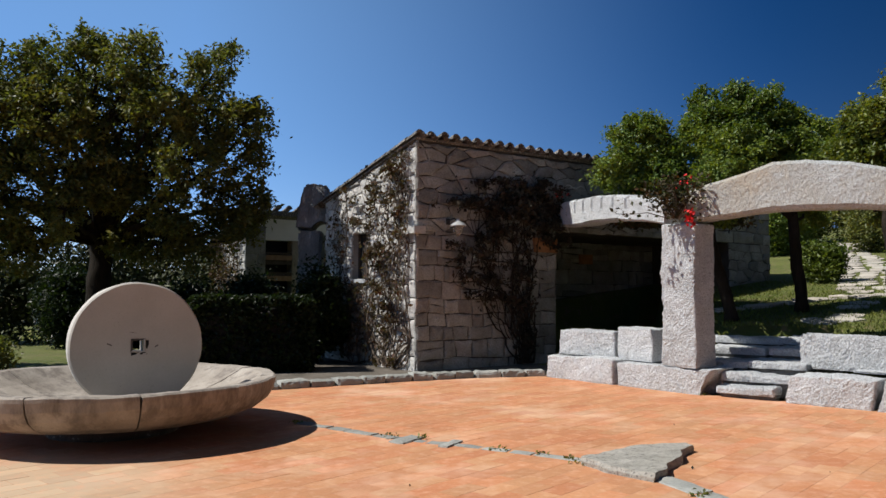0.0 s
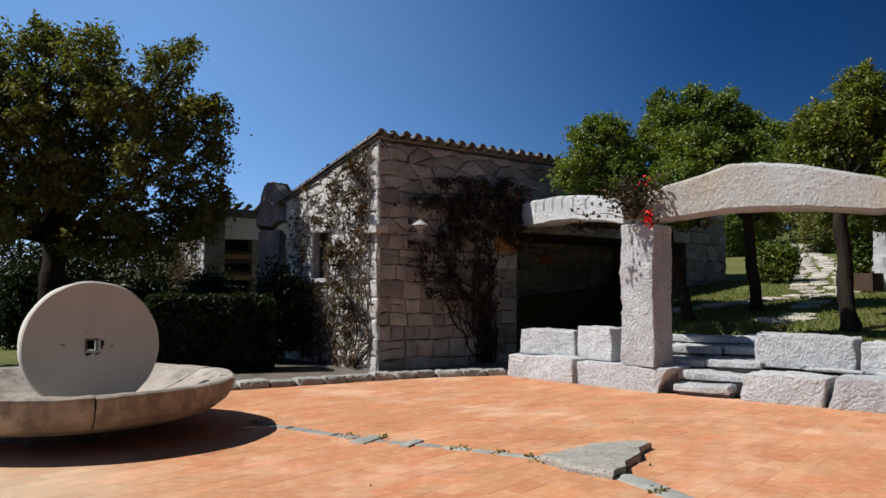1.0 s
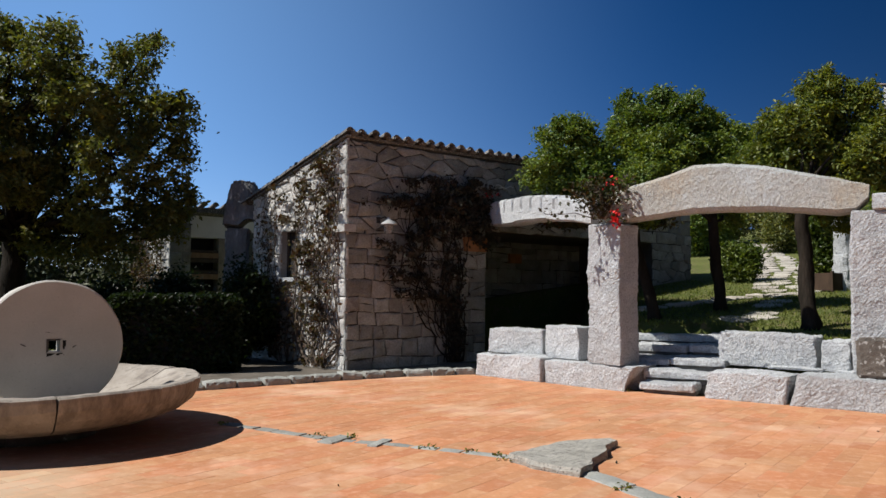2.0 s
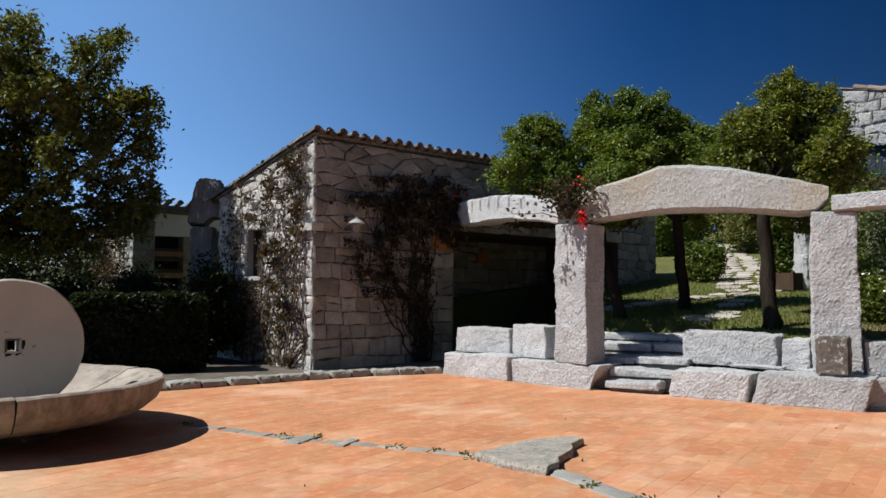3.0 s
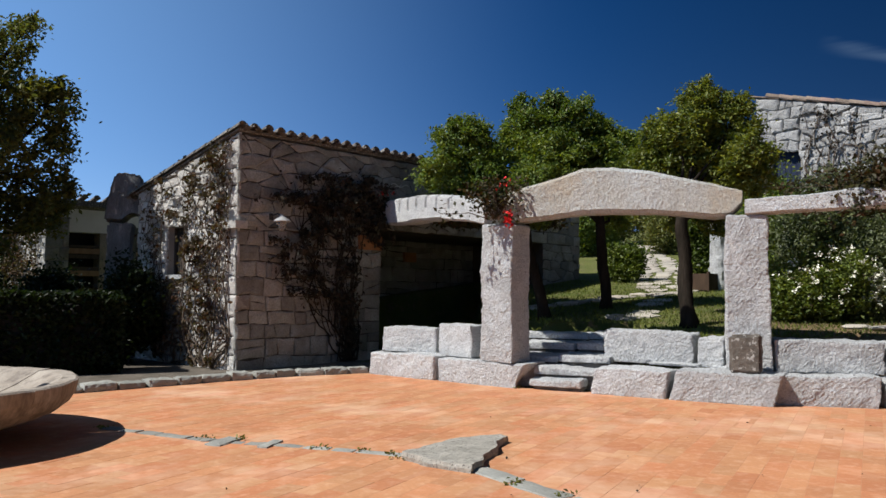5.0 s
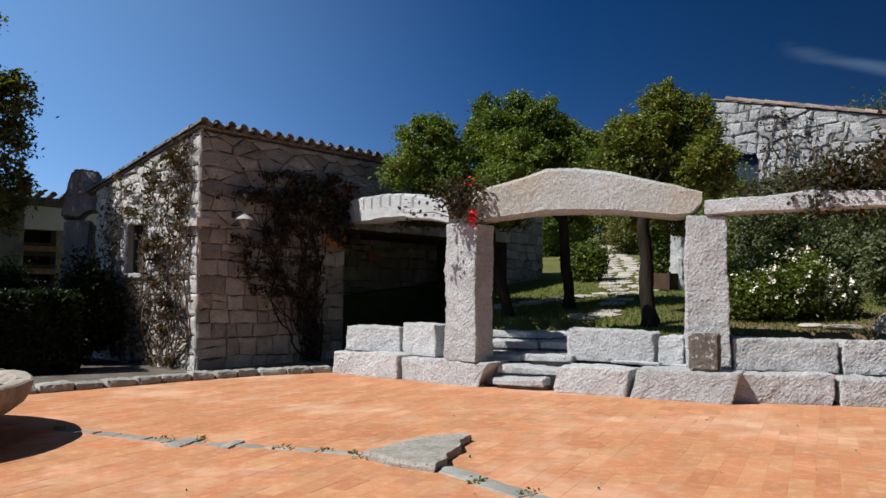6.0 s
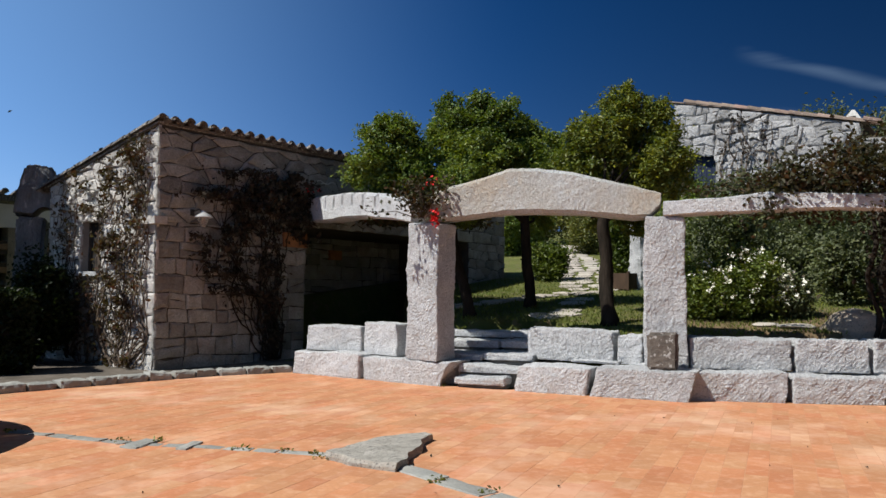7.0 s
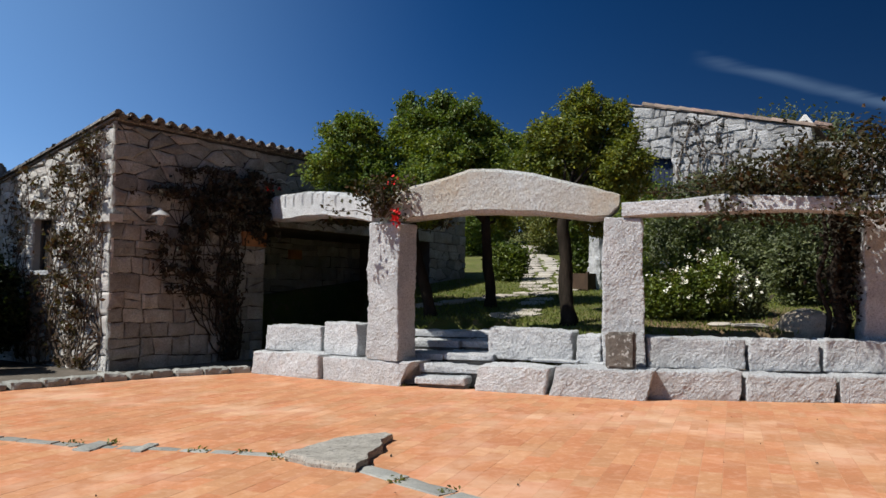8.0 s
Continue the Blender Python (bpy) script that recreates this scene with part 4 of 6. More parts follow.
for layer, (dist, high, seed) in enumerate(((420, 17, 1), (620, 27, 2))):
    prev = None
    for i in range(61):
        a = radians(60 + 80 * i / 60 + 20)
        top = high * (0.62 + 0.5 * noise.noise(Vector((i * 0.13, seed * 5, 0))) + 0.1 * noise.noise(Vector((i * 0.7, seed, 2))))
        cur = [bm.verts.new((dist * f * math.cos(a), dist * f * math.sin(a), z)) for f, z in ((1, -3), (1.08, top * 0.6), (1.2, top), (1.5, top * 0.8))]
        if prev:
            for j in range(3):
                bm.faces.new([prev[j], prev[j + 1], cur[j + 1], cur[j]])
        prev = cur
bmesh.ops.recalc_face_normals(bm, faces=bm.faces)
tagged(part("backdrop", bm, HILL, smooth=True), "low wooded hills on the far horizon", "hills", kind="structure")

# ---------------------------------------------------------------- trees


def tree(name, label, base, fork, lobes, leaf, size, dens, per, spread, trunk_r, seed, shoots=5):
    """A trunk, limbs to the lobes of the crown, twigs to tight tufts of leaves, and shoots that break the outline."""
    rng = np.random.default_rng(seed)
    ob = thing(name, label, "tree", base, kind="thing")
    trunk, rest_ = limbs(rng, base, fork, [], trunk_r, 0.0)
    rest_.free()
    wood, twigs, pts = bmesh.new(), bmesh.new(), []
    fork_ = Vector(fork)
    for x, y, z, r in lobes:
        c = Vector((x, y, z))
        d = c - fork_
        mid = fork_ + d * 0.5 + Vector(rng.normal(size=3)) * d.length * 0.07 + Vector((0, 0, d.length * 0.06))
        w = trunk_r * rng.uniform(0.30, 0.46) * min(1.0, 0.5 + 0.4 * r)
        tube(wood, [fork_ - Vector((0, 0, 0.15)), fork_.lerp(mid, 0.5) + Vector(rng.normal(size=3)) * 0.05, mid, mid.lerp(c, 0.55) + Vector(rng.normal(size=3)) * 0.07, c],
             [w, w * 0.82, w * 0.6, w * 0.42, w * 0.22], 7)
        k = max(5, int(dens * r * r))
        for i in range(k):
            n = rng.normal(size=3)
            n /= np.linalg.norm(n)
            bump_ = 1 + 0.25 * noise.noise(Vector(n * 1.9) + c)
            p = np.array(c) + n * r * bump_ * rng.uniform(0.2, 0.9) ** 0.6 * np.array([1, 1.1, 0.92])
            m = int(per * rng.uniform(0.4, 1.5))
            q = rng.normal(size=(m, 3)) * spread * rng.uniform(0.6, 1.3) * np.array([1, 1, 0.7])
            q += n * np.abs(rng.normal(size=(m, 1))) * spread * 0.6
            pts.append(p + q)
            if not i & 1:
                h = c.lerp(Vector(p), 0.5) + Vector(rng.normal(size=3)) * r * 0.08
                tube(twigs, [c, h, Vector(p)], [w * 0.22, w * 0.14, 0.004], 4)
        for _ in range(shoots):             # leafy shoots past the outline
            n = rng.normal(size=3)
            n[2] = abs(n[2]) + 0.2
            n /= np.linalg.norm(n)
            a = np.array(c) + n * r * 0.85
            b = a + (n * 0.6 + np.array([0, 0, 0.5])) * rng.uniform(0.1, 0.32) * min(1, r + 0.3)
            f = rng.random((int(per * 0.5), 1))
            pts.append(a + (b - a) * f + rng.normal(size=(len(f), 3)) * 0.045)
    for b in (trunk, wood, twigs):
        b.transform(Matrix.Translation(-Vector(base)))
    part("trunk", trunk, BARK, ob, smooth=True)
    part("branchwork", wood, BARK, ob, smooth=True)
    tagged(part("fine_branchwork", twigs, BARK, ob), kind="stuff")
    leaves("crown", np.concatenate(pts) - np.array(base), size, leaf, ob, rng, 0.5)
    return ob


# lobes of each crown: x, y, z, radius
OAK_TOP = [
    (-8.63, 15.80, 5.78, 0.86), (-7.91, 16.84, 6.33, 0.91), (-6.55, 16.23, 6.12, 0.76), (-7.74, 15.36, 5.06, 0.87), (-7.45, 17.26, 5.37, 1.09), (-5.93, 16.36, 5.41, 0.83),
    (-5.22, 17.23, 6.26, 0.60), (-5.40, 17.59, 5.26, 0.82), (-4.47, 17.02, 5.21, 0.56), (-4.22, 17.50, 5.41, 0.39), (-4.38, 17.46, 4.41, 0.52), (-8.87, 16.01, 4.62, 0.87),
    (-9.66, 15.43, 5.39, 1.05), (-4.90, 17.32, 6.81, 0.26), (-7.60, 16.54, 6.80, 0.34), (-6.39, 16.40, 6.73, 0.31)]
OAK_SKIRT = [
    (-5.35, 16.35, 4.28, 0.77), (-6.86, 17.29, 4.37, 0.89), (-7.62, 15.86, 4.13, 0.89), (-8.49, 15.19, 3.46, 0.58), (-5.02, 17.50, 3.64, 0.53), (-4.23, 17.50, 3.61, 0.34),
    (-5.84, 16.60, 3.29, 0.56), (-8.46, 16.11, 2.82, 0.61), (-4.64, 17.81, 3.03, 0.37), (-6.27, 17.51, 2.62, 0.67), (-5.58, 17.74, 2.44, 0.54), (-8.57, 15.60, 2.32, 0.49),
    (-7.52, 15.47, 3.16, 0.55), (-9.44, 15.09, 3.94, 1.03), (-9.59, 15.47, 2.87, 0.72), (-7.08, 17.63, 2.50, 0.55), (-7.06, 16.77, 3.63, 0.61), (-4.22, 17.50, 3.38, 0.31),
    (-4.58, 17.61, 2.71, 0.37), (-5.08, 17.68, 2.97, 0.48), (-7.18, 16.07, 3.72, 0.51)]
tree("oak_tree", "broad dark oak tree beyond the mill basin", (-7.85, 17.9, 0.0), (-7.8, 17.8, 2.75), OAK_TOP + OAK_SKIRT, OAKLEAF, 0.058, 78, 62, 0.12, 0.30, 11)
WALL_TREE = [
    (3.70, 15.05, 4.38, 0.53), (3.35, 14.83, 3.99, 0.35), (4.20, 15.23, 4.04, 0.46), (4.00, 14.98, 4.70, 0.28), (4.53, 14.93, 3.67, 0.43), (3.62, 14.97, 3.69, 0.31),
    (4.88, 14.19, 3.54, 0.37), (3.70, 15.16, 4.80, 0.19), (4.64, 14.68, 3.25, 0.36), (5.19, 14.71, 3.11, 0.32),
    (3.24, 15.05, 3.72, 0.28), (3.97, 14.78, 3.78, 0.38), (4.31, 14.89, 4.26, 0.29)]
tree("garden_tree", "round-headed fresh green garden tree beside the house wall", (5.35, 14.5, 1.0), (4.95, 14.7, 3.0), WALL_TREE, GREENLEAF, 0.040, 210, 95, 0.085, 0.12, 21)
PATH_TREE = [
    (5.44, 15.26, 5.00, 0.51), (5.92, 14.87, 4.97, 0.48), (5.08, 15.17, 4.30, 0.44), (5.65, 14.54, 4.16, 0.56), (6.62, 15.01, 4.72, 0.45), (6.67, 14.54, 4.18, 0.40),
    (5.10, 15.38, 5.36, 0.19), (7.15, 14.65, 4.49, 0.33), (5.65, 14.75, 5.32, 0.22), (6.35, 14.90, 5.21, 0.22), (4.80, 15.26, 4.67, 0.15), (6.31, 14.92, 3.95, 0.49),
    (7.02, 15.04, 3.59, 0.46), (7.50, 15.92, 3.11, 0.31),
    (5.24, 14.91, 3.94, 0.44), (4.96, 15.21, 4.80, 0.27), (5.68, 15.28, 4.69, 0.49), (6.23, 14.74, 4.23, 0.48), (7.02, 14.38, 4.06, 0.37), (6.62, 14.79, 4.86, 0.22)]
tree("garden_tree", "fresh green garden tree with an uneven crown beside the path", (6.94, 15.17, 1.2), (6.80, 15.15, 3.1), PATH_TREE, GREENLEAF, 0.040, 210, 95, 0.085, 0.12, 22)
LAWN_TREE = [
    (7.63, 12.44, 4.78, 0.42), (7.20, 12.47, 4.36, 0.44), (8.07, 12.40, 4.38, 0.48), (6.94, 12.85, 4.13, 0.40), (8.14, 11.88, 4.00, 0.31), (7.74, 12.61, 3.91, 0.55),
    (8.30, 12.01, 3.55, 0.28), (7.03, 13.02, 4.57, 0.23), (7.54, 12.39, 5.05, 0.22), (8.12, 12.25, 4.78, 0.25), (6.92, 12.86, 3.78, 0.44), (7.96, 12.47, 3.48, 0.47),
    (8.11, 13.09, 2.86, 0.26), (7.40, 13.28, 3.02, 0.25), (6.68, 13.20, 3.86, 0.27),
    (7.28, 12.65, 3.98, 0.44), (8.15, 12.11, 4.23, 0.34), (7.42, 12.69, 4.86, 0.27), (7.97, 12.11, 3.75, 0.40), (8.36, 11.97, 3.80, 0.24), (7.57, 12.83, 3.55, 0.41), (6.92, 13.20, 3.94, 0.27)]
tree("garden_tree", "large golden-green garden tree over the lawn", (7.13, 12.25, 0.95), (7.10, 12.4, 3.0), LAWN_TREE, GOLDLEAF, 0.038, 220, 95, 0.08, 0.135, 23)


def shrub(name, label, centre, radii, leaf, size, count, per, spread, seed, category="shrub", blooms=None, hollow=0.3, group=""):
    """A bush from the ground up: a few stems and a full, uneven head."""
    rng = np.random.default_rng(seed)
    base = (centre[0], centre[1], centre[2] - radii[2])
    ob = thing(name, label, category, base, group, "thing")
    pts, mids = clumps(rng, centre, radii, count, per, spread, hollow, 0.9)
    pts = pts[pts[:, 2] > base[2] - 0.02]
    _, wood = limbs(rng, base, (base[0], base[1], base[2] + 0.12), mids, 0.05, 0.02, share=0.3)
    _.free()
    wood.transform(Matrix.Translation(-Vector(base)))
    part("woody_stem", wood, BARK, ob)
    leaves("foliage", pts - np.array(base), size, leaf, ob, rng)
    if blooms:
        mat, k, bs = blooms
        d = rng.normal(size=(k, 3))
        d /= np.linalg.norm(d, axis=1)[:, None]
        d[:, :2] *= -np.sign(d[:, 0] * 0.6 + d[:, 1] * 0.8)[:, None]
        heads = np.array(centre) + d * np.array(radii) * rng.uniform(1.08, 1.3, (k, 1))
        heads = heads[heads[:, 2] > base[2] + 0.25]
        fl = np.repeat(heads, 9, 0) + rng.normal(size=(len(heads) * 9, 3)) * bs
        tagged(leaves("bloom_cluster", fl - np.array(base), bs * 0.75, mat, ob, rng, 0.8, "clusters of small white flowers"), kind="stuff")
    return ob


# clipped hedge on the terrace
rng = np.random.default_rng(31)
hedge = thing("hedge", "dense dark clipped hedge with glossy leaves", "hedge", (-3.6, 14.75, 0.06), kind="thing")
h_turn = np.array([[math.cos(0.24), -math.sin(0.24)], [math.sin(0.24), math.cos(0.24)]])
p = rng.uniform(-1, 1, (15000, 3))
k = rng.integers(0, 3, len(p))
for axis in (0, 1, 2):
    m = k == axis
    p[m, axis] = np.sign(p[m, axis]) * rng.uniform(0.8, 1.06, m.sum())
p *= [1.08, 0.5, 0.68]
p[:, 2] += 0.70
p += 0.07 * np.array([noise.noise_vector(Vector(q) * 2.2) for q in p])
p[:, :2] = p[:, :2] @ h_turn.T
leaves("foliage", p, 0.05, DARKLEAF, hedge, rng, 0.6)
# added near-black box that paints the shade deep among the leaves
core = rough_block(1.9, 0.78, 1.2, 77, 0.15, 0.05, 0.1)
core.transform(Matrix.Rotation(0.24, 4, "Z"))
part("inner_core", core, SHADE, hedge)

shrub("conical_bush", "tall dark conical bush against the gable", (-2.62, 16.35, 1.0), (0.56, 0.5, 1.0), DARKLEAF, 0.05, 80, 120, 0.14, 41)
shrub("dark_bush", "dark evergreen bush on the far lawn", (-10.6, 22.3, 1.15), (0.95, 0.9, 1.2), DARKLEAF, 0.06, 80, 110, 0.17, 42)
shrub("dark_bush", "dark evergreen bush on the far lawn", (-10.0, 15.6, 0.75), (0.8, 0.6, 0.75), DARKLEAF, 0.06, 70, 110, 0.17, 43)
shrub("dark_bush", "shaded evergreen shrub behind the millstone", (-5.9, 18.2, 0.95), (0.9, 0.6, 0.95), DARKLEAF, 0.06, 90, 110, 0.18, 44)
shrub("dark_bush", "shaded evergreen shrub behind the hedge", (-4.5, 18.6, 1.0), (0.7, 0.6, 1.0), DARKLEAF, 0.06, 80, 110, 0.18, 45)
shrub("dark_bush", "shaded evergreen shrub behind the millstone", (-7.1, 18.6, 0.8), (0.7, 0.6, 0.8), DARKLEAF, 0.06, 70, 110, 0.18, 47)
shrub("low_shrub", "small sunlit shrub on the lawn's edge", (-8.1, 13.9, 0.35), (0.5, 0.4, 0.33), OAKLEAF, 0.045, 40, 80, 0.12, 46)


def lawn_shrub(name, label, x, y, r, h, leaf, size, count, per, spread, seed, blooms=None, category="shrub", ry=None):
    z = lawn_z(x, y)
    return shrub(name, label, (x, y, z + h / 2 - 0.05), (r, ry or r * 0.85, h / 2), leaf, size, count, per, spread, seed, category, blooms)


lawn_shrub("round_bush", "rounded bright green bush beside the path", 9.75, 20.0, 0.50, 1.0, SHRUBLEAF, 0.05, 70, 120, 0.13, 51)
lawn_shrub("dark_shrub", "tall dark green shrub in a brown planter", 10.75, 17.65, 0.42, 2.1, SHRUBLEAF, 0.05, 80, 120, 0.15, 52)
lawn_shrub("flowering_shrub", "green shrub covered in clusters of white flowers", 9.75, 11.85, 0.72, 1.2, SHRUBLEAF, 0.036, 190, 130, 0.10, 53, (WHITEPETAL, 60, 0.032))
lawn_shrub("green_shrub", "low bright green shrub beside the flowering one", 9.15, 12.25, 0.52, 0.95, SHRUBLEAF, 0.036, 80, 150, 0.14, 153, (WHITEPETAL, 12, 0.04))
lawn_shrub("flowering_shrub", "small green shrub with a few white flowers", 10.35, 11.6, 0.45, 0.8, OLIVELEAF, 0.036, 60, 150, 0.13, 154, (WHITEPETAL, 22, 0.05))
lawn_shrub("olive_shrub", "grey-green olive shrub on the lawn", 12.5, 12.3, 0.62, 1.9, OLIVELEAF, 0.045, 105, 90, 0.10, 54)
lawn_shrub("olive_shrub", "grey-green olive shrub on the lawn", 13.5, 11.9, 0.85, 1.9, OLIVELEAF, 0.045, 125, 90, 0.11, 55)
lawn_shrub("olive_shrub", "tall grey-green olive shrub below the hill house", 12.3, 15.4, 1.1, 2.6, OLIVELEAF, 0.05, 140, 95, 0.13, 56)
lawn_shrub("olive_shrub", "tall grey-green olive shrub below the hill house", 14.2, 14.2, 1.1, 2.5, OLIVELEAF, 0.05, 140, 95, 0.13, 57)
lawn_shrub("hill_shrub", "leafy green shrub against the hill house", 13.3, 18.2, 1.1, 3.0, GREENLEAF, 0.05, 130, 130, 0.2, 58)
lawn_shrub("hill_shrub", "leafy green shrub against the hill house", 14.9, 16.7, 0.9, 2.9, OLIVELEAF, 0.05, 110, 130, 0.2, 59)
lawn_shrub("hill_shrub", "leafy shrub at the top of the path", 13.2, 31.0, 1.6, 2.6, GREENLEAF, 0.07, 110, 100, 0.25, 60)
lawn_shrub("hill_shrub", "leafy shrub at the top of the path", 19.5, 32.5, 1.6, 2.9, OAKLEAF, 0.07, 110, 100, 0.25, 61)
lawn_shrub("hill_shrub", "golden shrub beside the upper path", 16.3, 29.6, 0.8, 1.8, OAKLEAF, 0.06, 70, 100, 0.2, 62)
lawn_shrub("hill_shrub", "dark shrub closing the upper garden", 17.0, 39.0, 3.0, 4.0, OAKLEAF, 0.09, 150, 100, 0.4, 63)
lawn_shrub("hill_shrub", "dark shrub closing the upper garden", 11.0, 33.0, 2.0, 3.2, OAKLEAF, 0.08, 120, 100, 0.3, 64)
for i, (x, y, z) in enumerate(((19.4, 20.0, 6.6), (20.0, 18.4, 6.2))):
    shrub("far_treetop", "olive treetop showing over the hill house roof", (x, y, z - 0.6), (1.0, 0.8, 1.5), OLIVELEAF, 0.07, 60, 90, 0.25, 66 + i, "tree")

for i, (x, y, r, h) in enumerate(((-12, 27, 2.2, 3.6), (-15.5, 26, 2.4, 3.4), (-18.5, 28, 2.6, 3.8), (-10, 31, 2.4, 4.2), (-22, 31, 3.0, 4.0), (-7.6, 27.5, 1.8, 3.4), (-25, 34, 3.2, 4.4))):
    shrub("far_tree", "dark low tree across the far lawn", (x, y, h / 2 - 0.5), (r, r * 0.8, h / 2), FARLEAF, 0.10, 80, 110, 0.36, 600 + i, "tree", group="far trees")

for i, (x, y, r, h) in enumerate(((7.0, 33, 2.4, 2.9), (10.5, 36, 2.6, 3.0), (14, 37, 2.6, 2.9), (20, 37, 3.0, 3.2), (23.5, 33, 2.8, 3.4), (25, 28, 2.6, 3.4), (21, 27, 2.0, 3.2))):
    z = lawn_z(x, y)
    shrub("far_tree", "dense low tree closing the upper garden", (x, y, z + h / 2 - 0.2), (r, r * 0.8, h / 2), OAKLEAF, 0.10, 80, 120, 0.34, 640 + i, "tree", group="upper garden trees")

# ---------------------------------------------------------------- creepers


def creeper(name, label, origin, along, out, starts, inside, stems, steps_, leaf_mat, leaf_size, per_step, seed, stem_r=0.014, reach=0.10, stem_mat=None, masses=()):
    """Woody stems wandering up a wall within a region, and leaves along them."""
    rng = np.random.default_rng(seed)
    origin, along, out = Vector(origin), Vector(along), Vector(out)
    ob = thing(name, label, "creeper", origin[:], kind="thing")
    spots = []
    for i in range(stems):
        s, z = starts[i % len(starts)]
        s += rng.normal() * 0.12
        head = rng.uniform(-0.9, 0.9)
        off = rng.uniform(0.02, 0.06)
        line = []
        for k in range(steps_):
            line.append((s, z, off))
            head = head * 0.86 + rng.normal() * 0.33
            ns, nz = s + math.sin(head) * 0.15, z + math.cos(head) * 0.15
            if not inside(ns, nz):
                head = -head * 0.8 + rng.normal() * 0.8
                ns, nz = s + math.sin(head) * 0.12, z + math.cos(head) * 0.08
                if not inside(ns, nz):
                    break
            s, z = ns, nz
            off = min(0.14, max(0.02, off + rng.normal() * 0.02))
        if len(line) < 3:
            continue
        pts = [along * a + Vector((0, 0, b)) + out * c for a, b, c in line]
        r = stem_r * rng.uniform(0.6, 1.6)
        wood = bmesh.new()
        tube(wood, pts, [max(0.004, r * (1 - 0.75 * j / len(pts))) for j in range(len(pts))], 4)
        part("stem", wood, stem_mat or VINE, ob)
        for j, q in enumerate(pts):
            n = rng.poisson(per_step * min(1.0, 0.15 + line[j][1] / 2.0))
            for _ in range(n):
                d = rng.normal(size=3) * reach
                v = q + along * d[0] + Vector((0, 0, d[2])) + out * abs(d[1])
                spots.append(v[:])
    for s, z, rs, rz, n in masses:
        for a, b, c in rng.normal(size=(max(4, n // 34), 3)):
            for da, db, dc in rng.normal(size=(int(34 * rng.uniform(0.4, 1.6)), 3)):
                a1, c1 = s + a * rs + da * 0.085, z + c * rz + dc * 0.05
                if inside(a1, c1):
                    spots.append((along * a1 + out * (0.04 + abs(b) * 0.14 + abs(db) * 0.05) + Vector((0, 0, c1)))[:])
    leaves("foliage", np.array(spots), leaf_size, leaf_mat, ob, rng, 0.6, droop=0.6)
    return ob


creeper("wall_creeper", "dark leafless-looking creeper sprawling over the shaded wall", CORNER, HU, -HV,
        [(2.62, 0.1), (2.75, 0.1), (2.5, 0.1), (2.85, 0.1)],
        lambda s, z: z < 4.0 - 0.2 * abs(s - 2.6) and s < 3.72 and (s > 0.1 if 3.0 < z < 3.45 else s > 0.55 + max(0, 2.0 - z) * 1.0) and not (s < 1.25 and 2.55 < z < 3.05) and (s < 3.0 or z > 2.3),
        26, 46, DARKVINELEAF, 0.05, 0.9, 71, 0.017, 0.09,
        stem_mat=BARK, masses=((2.65, 3.35, 0.55, 0.26, 1500), (3.35, 3.1, 0.25, 0.34, 1200), (1.9, 3.45, 0.45, 0.16, 520), (0.8, 3.22, 0.45, 0.07, 170), (1.8, 2.8, 0.35, 0.22, 330),
                               (1.0, 2.35, 0.28, 0.12, 240), (1.0, 1.95, 0.25, 0.14, 200), (1.4, 1.45, 0.35, 0.12, 190), (1.35, 2.2, 0.4, 0.4, 330), (2.45, 2.1, 0.22, 0.5, 330), (2.6, 1.0, 0.12, 0.45, 200)))
# canopy added behind the lintel, mostly unseen, to keep the bay dark
bay = thing("bay_shade_vine", "vine canopy added to shade the bay beside the house", "vine", (4.0, 15.2, 3.0), kind="thing")
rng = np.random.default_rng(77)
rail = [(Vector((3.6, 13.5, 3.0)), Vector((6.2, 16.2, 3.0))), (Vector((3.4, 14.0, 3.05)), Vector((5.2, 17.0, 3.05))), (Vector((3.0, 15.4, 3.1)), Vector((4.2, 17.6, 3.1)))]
spots = []
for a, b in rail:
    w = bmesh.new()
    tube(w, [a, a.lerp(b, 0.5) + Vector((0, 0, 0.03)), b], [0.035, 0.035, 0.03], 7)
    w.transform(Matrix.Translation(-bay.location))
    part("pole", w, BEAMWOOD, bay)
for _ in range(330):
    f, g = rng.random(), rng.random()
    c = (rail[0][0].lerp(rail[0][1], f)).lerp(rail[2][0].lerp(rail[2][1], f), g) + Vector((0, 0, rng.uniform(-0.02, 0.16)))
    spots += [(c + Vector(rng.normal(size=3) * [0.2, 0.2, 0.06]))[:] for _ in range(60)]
for _ in range(55):                             # clumps added towards the pillar to shade the top steps
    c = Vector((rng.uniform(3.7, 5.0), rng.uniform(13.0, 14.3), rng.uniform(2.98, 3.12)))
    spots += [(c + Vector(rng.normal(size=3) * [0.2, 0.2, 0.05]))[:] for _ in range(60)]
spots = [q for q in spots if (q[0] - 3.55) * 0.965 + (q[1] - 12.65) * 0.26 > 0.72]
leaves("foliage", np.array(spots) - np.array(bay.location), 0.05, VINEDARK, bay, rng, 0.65)
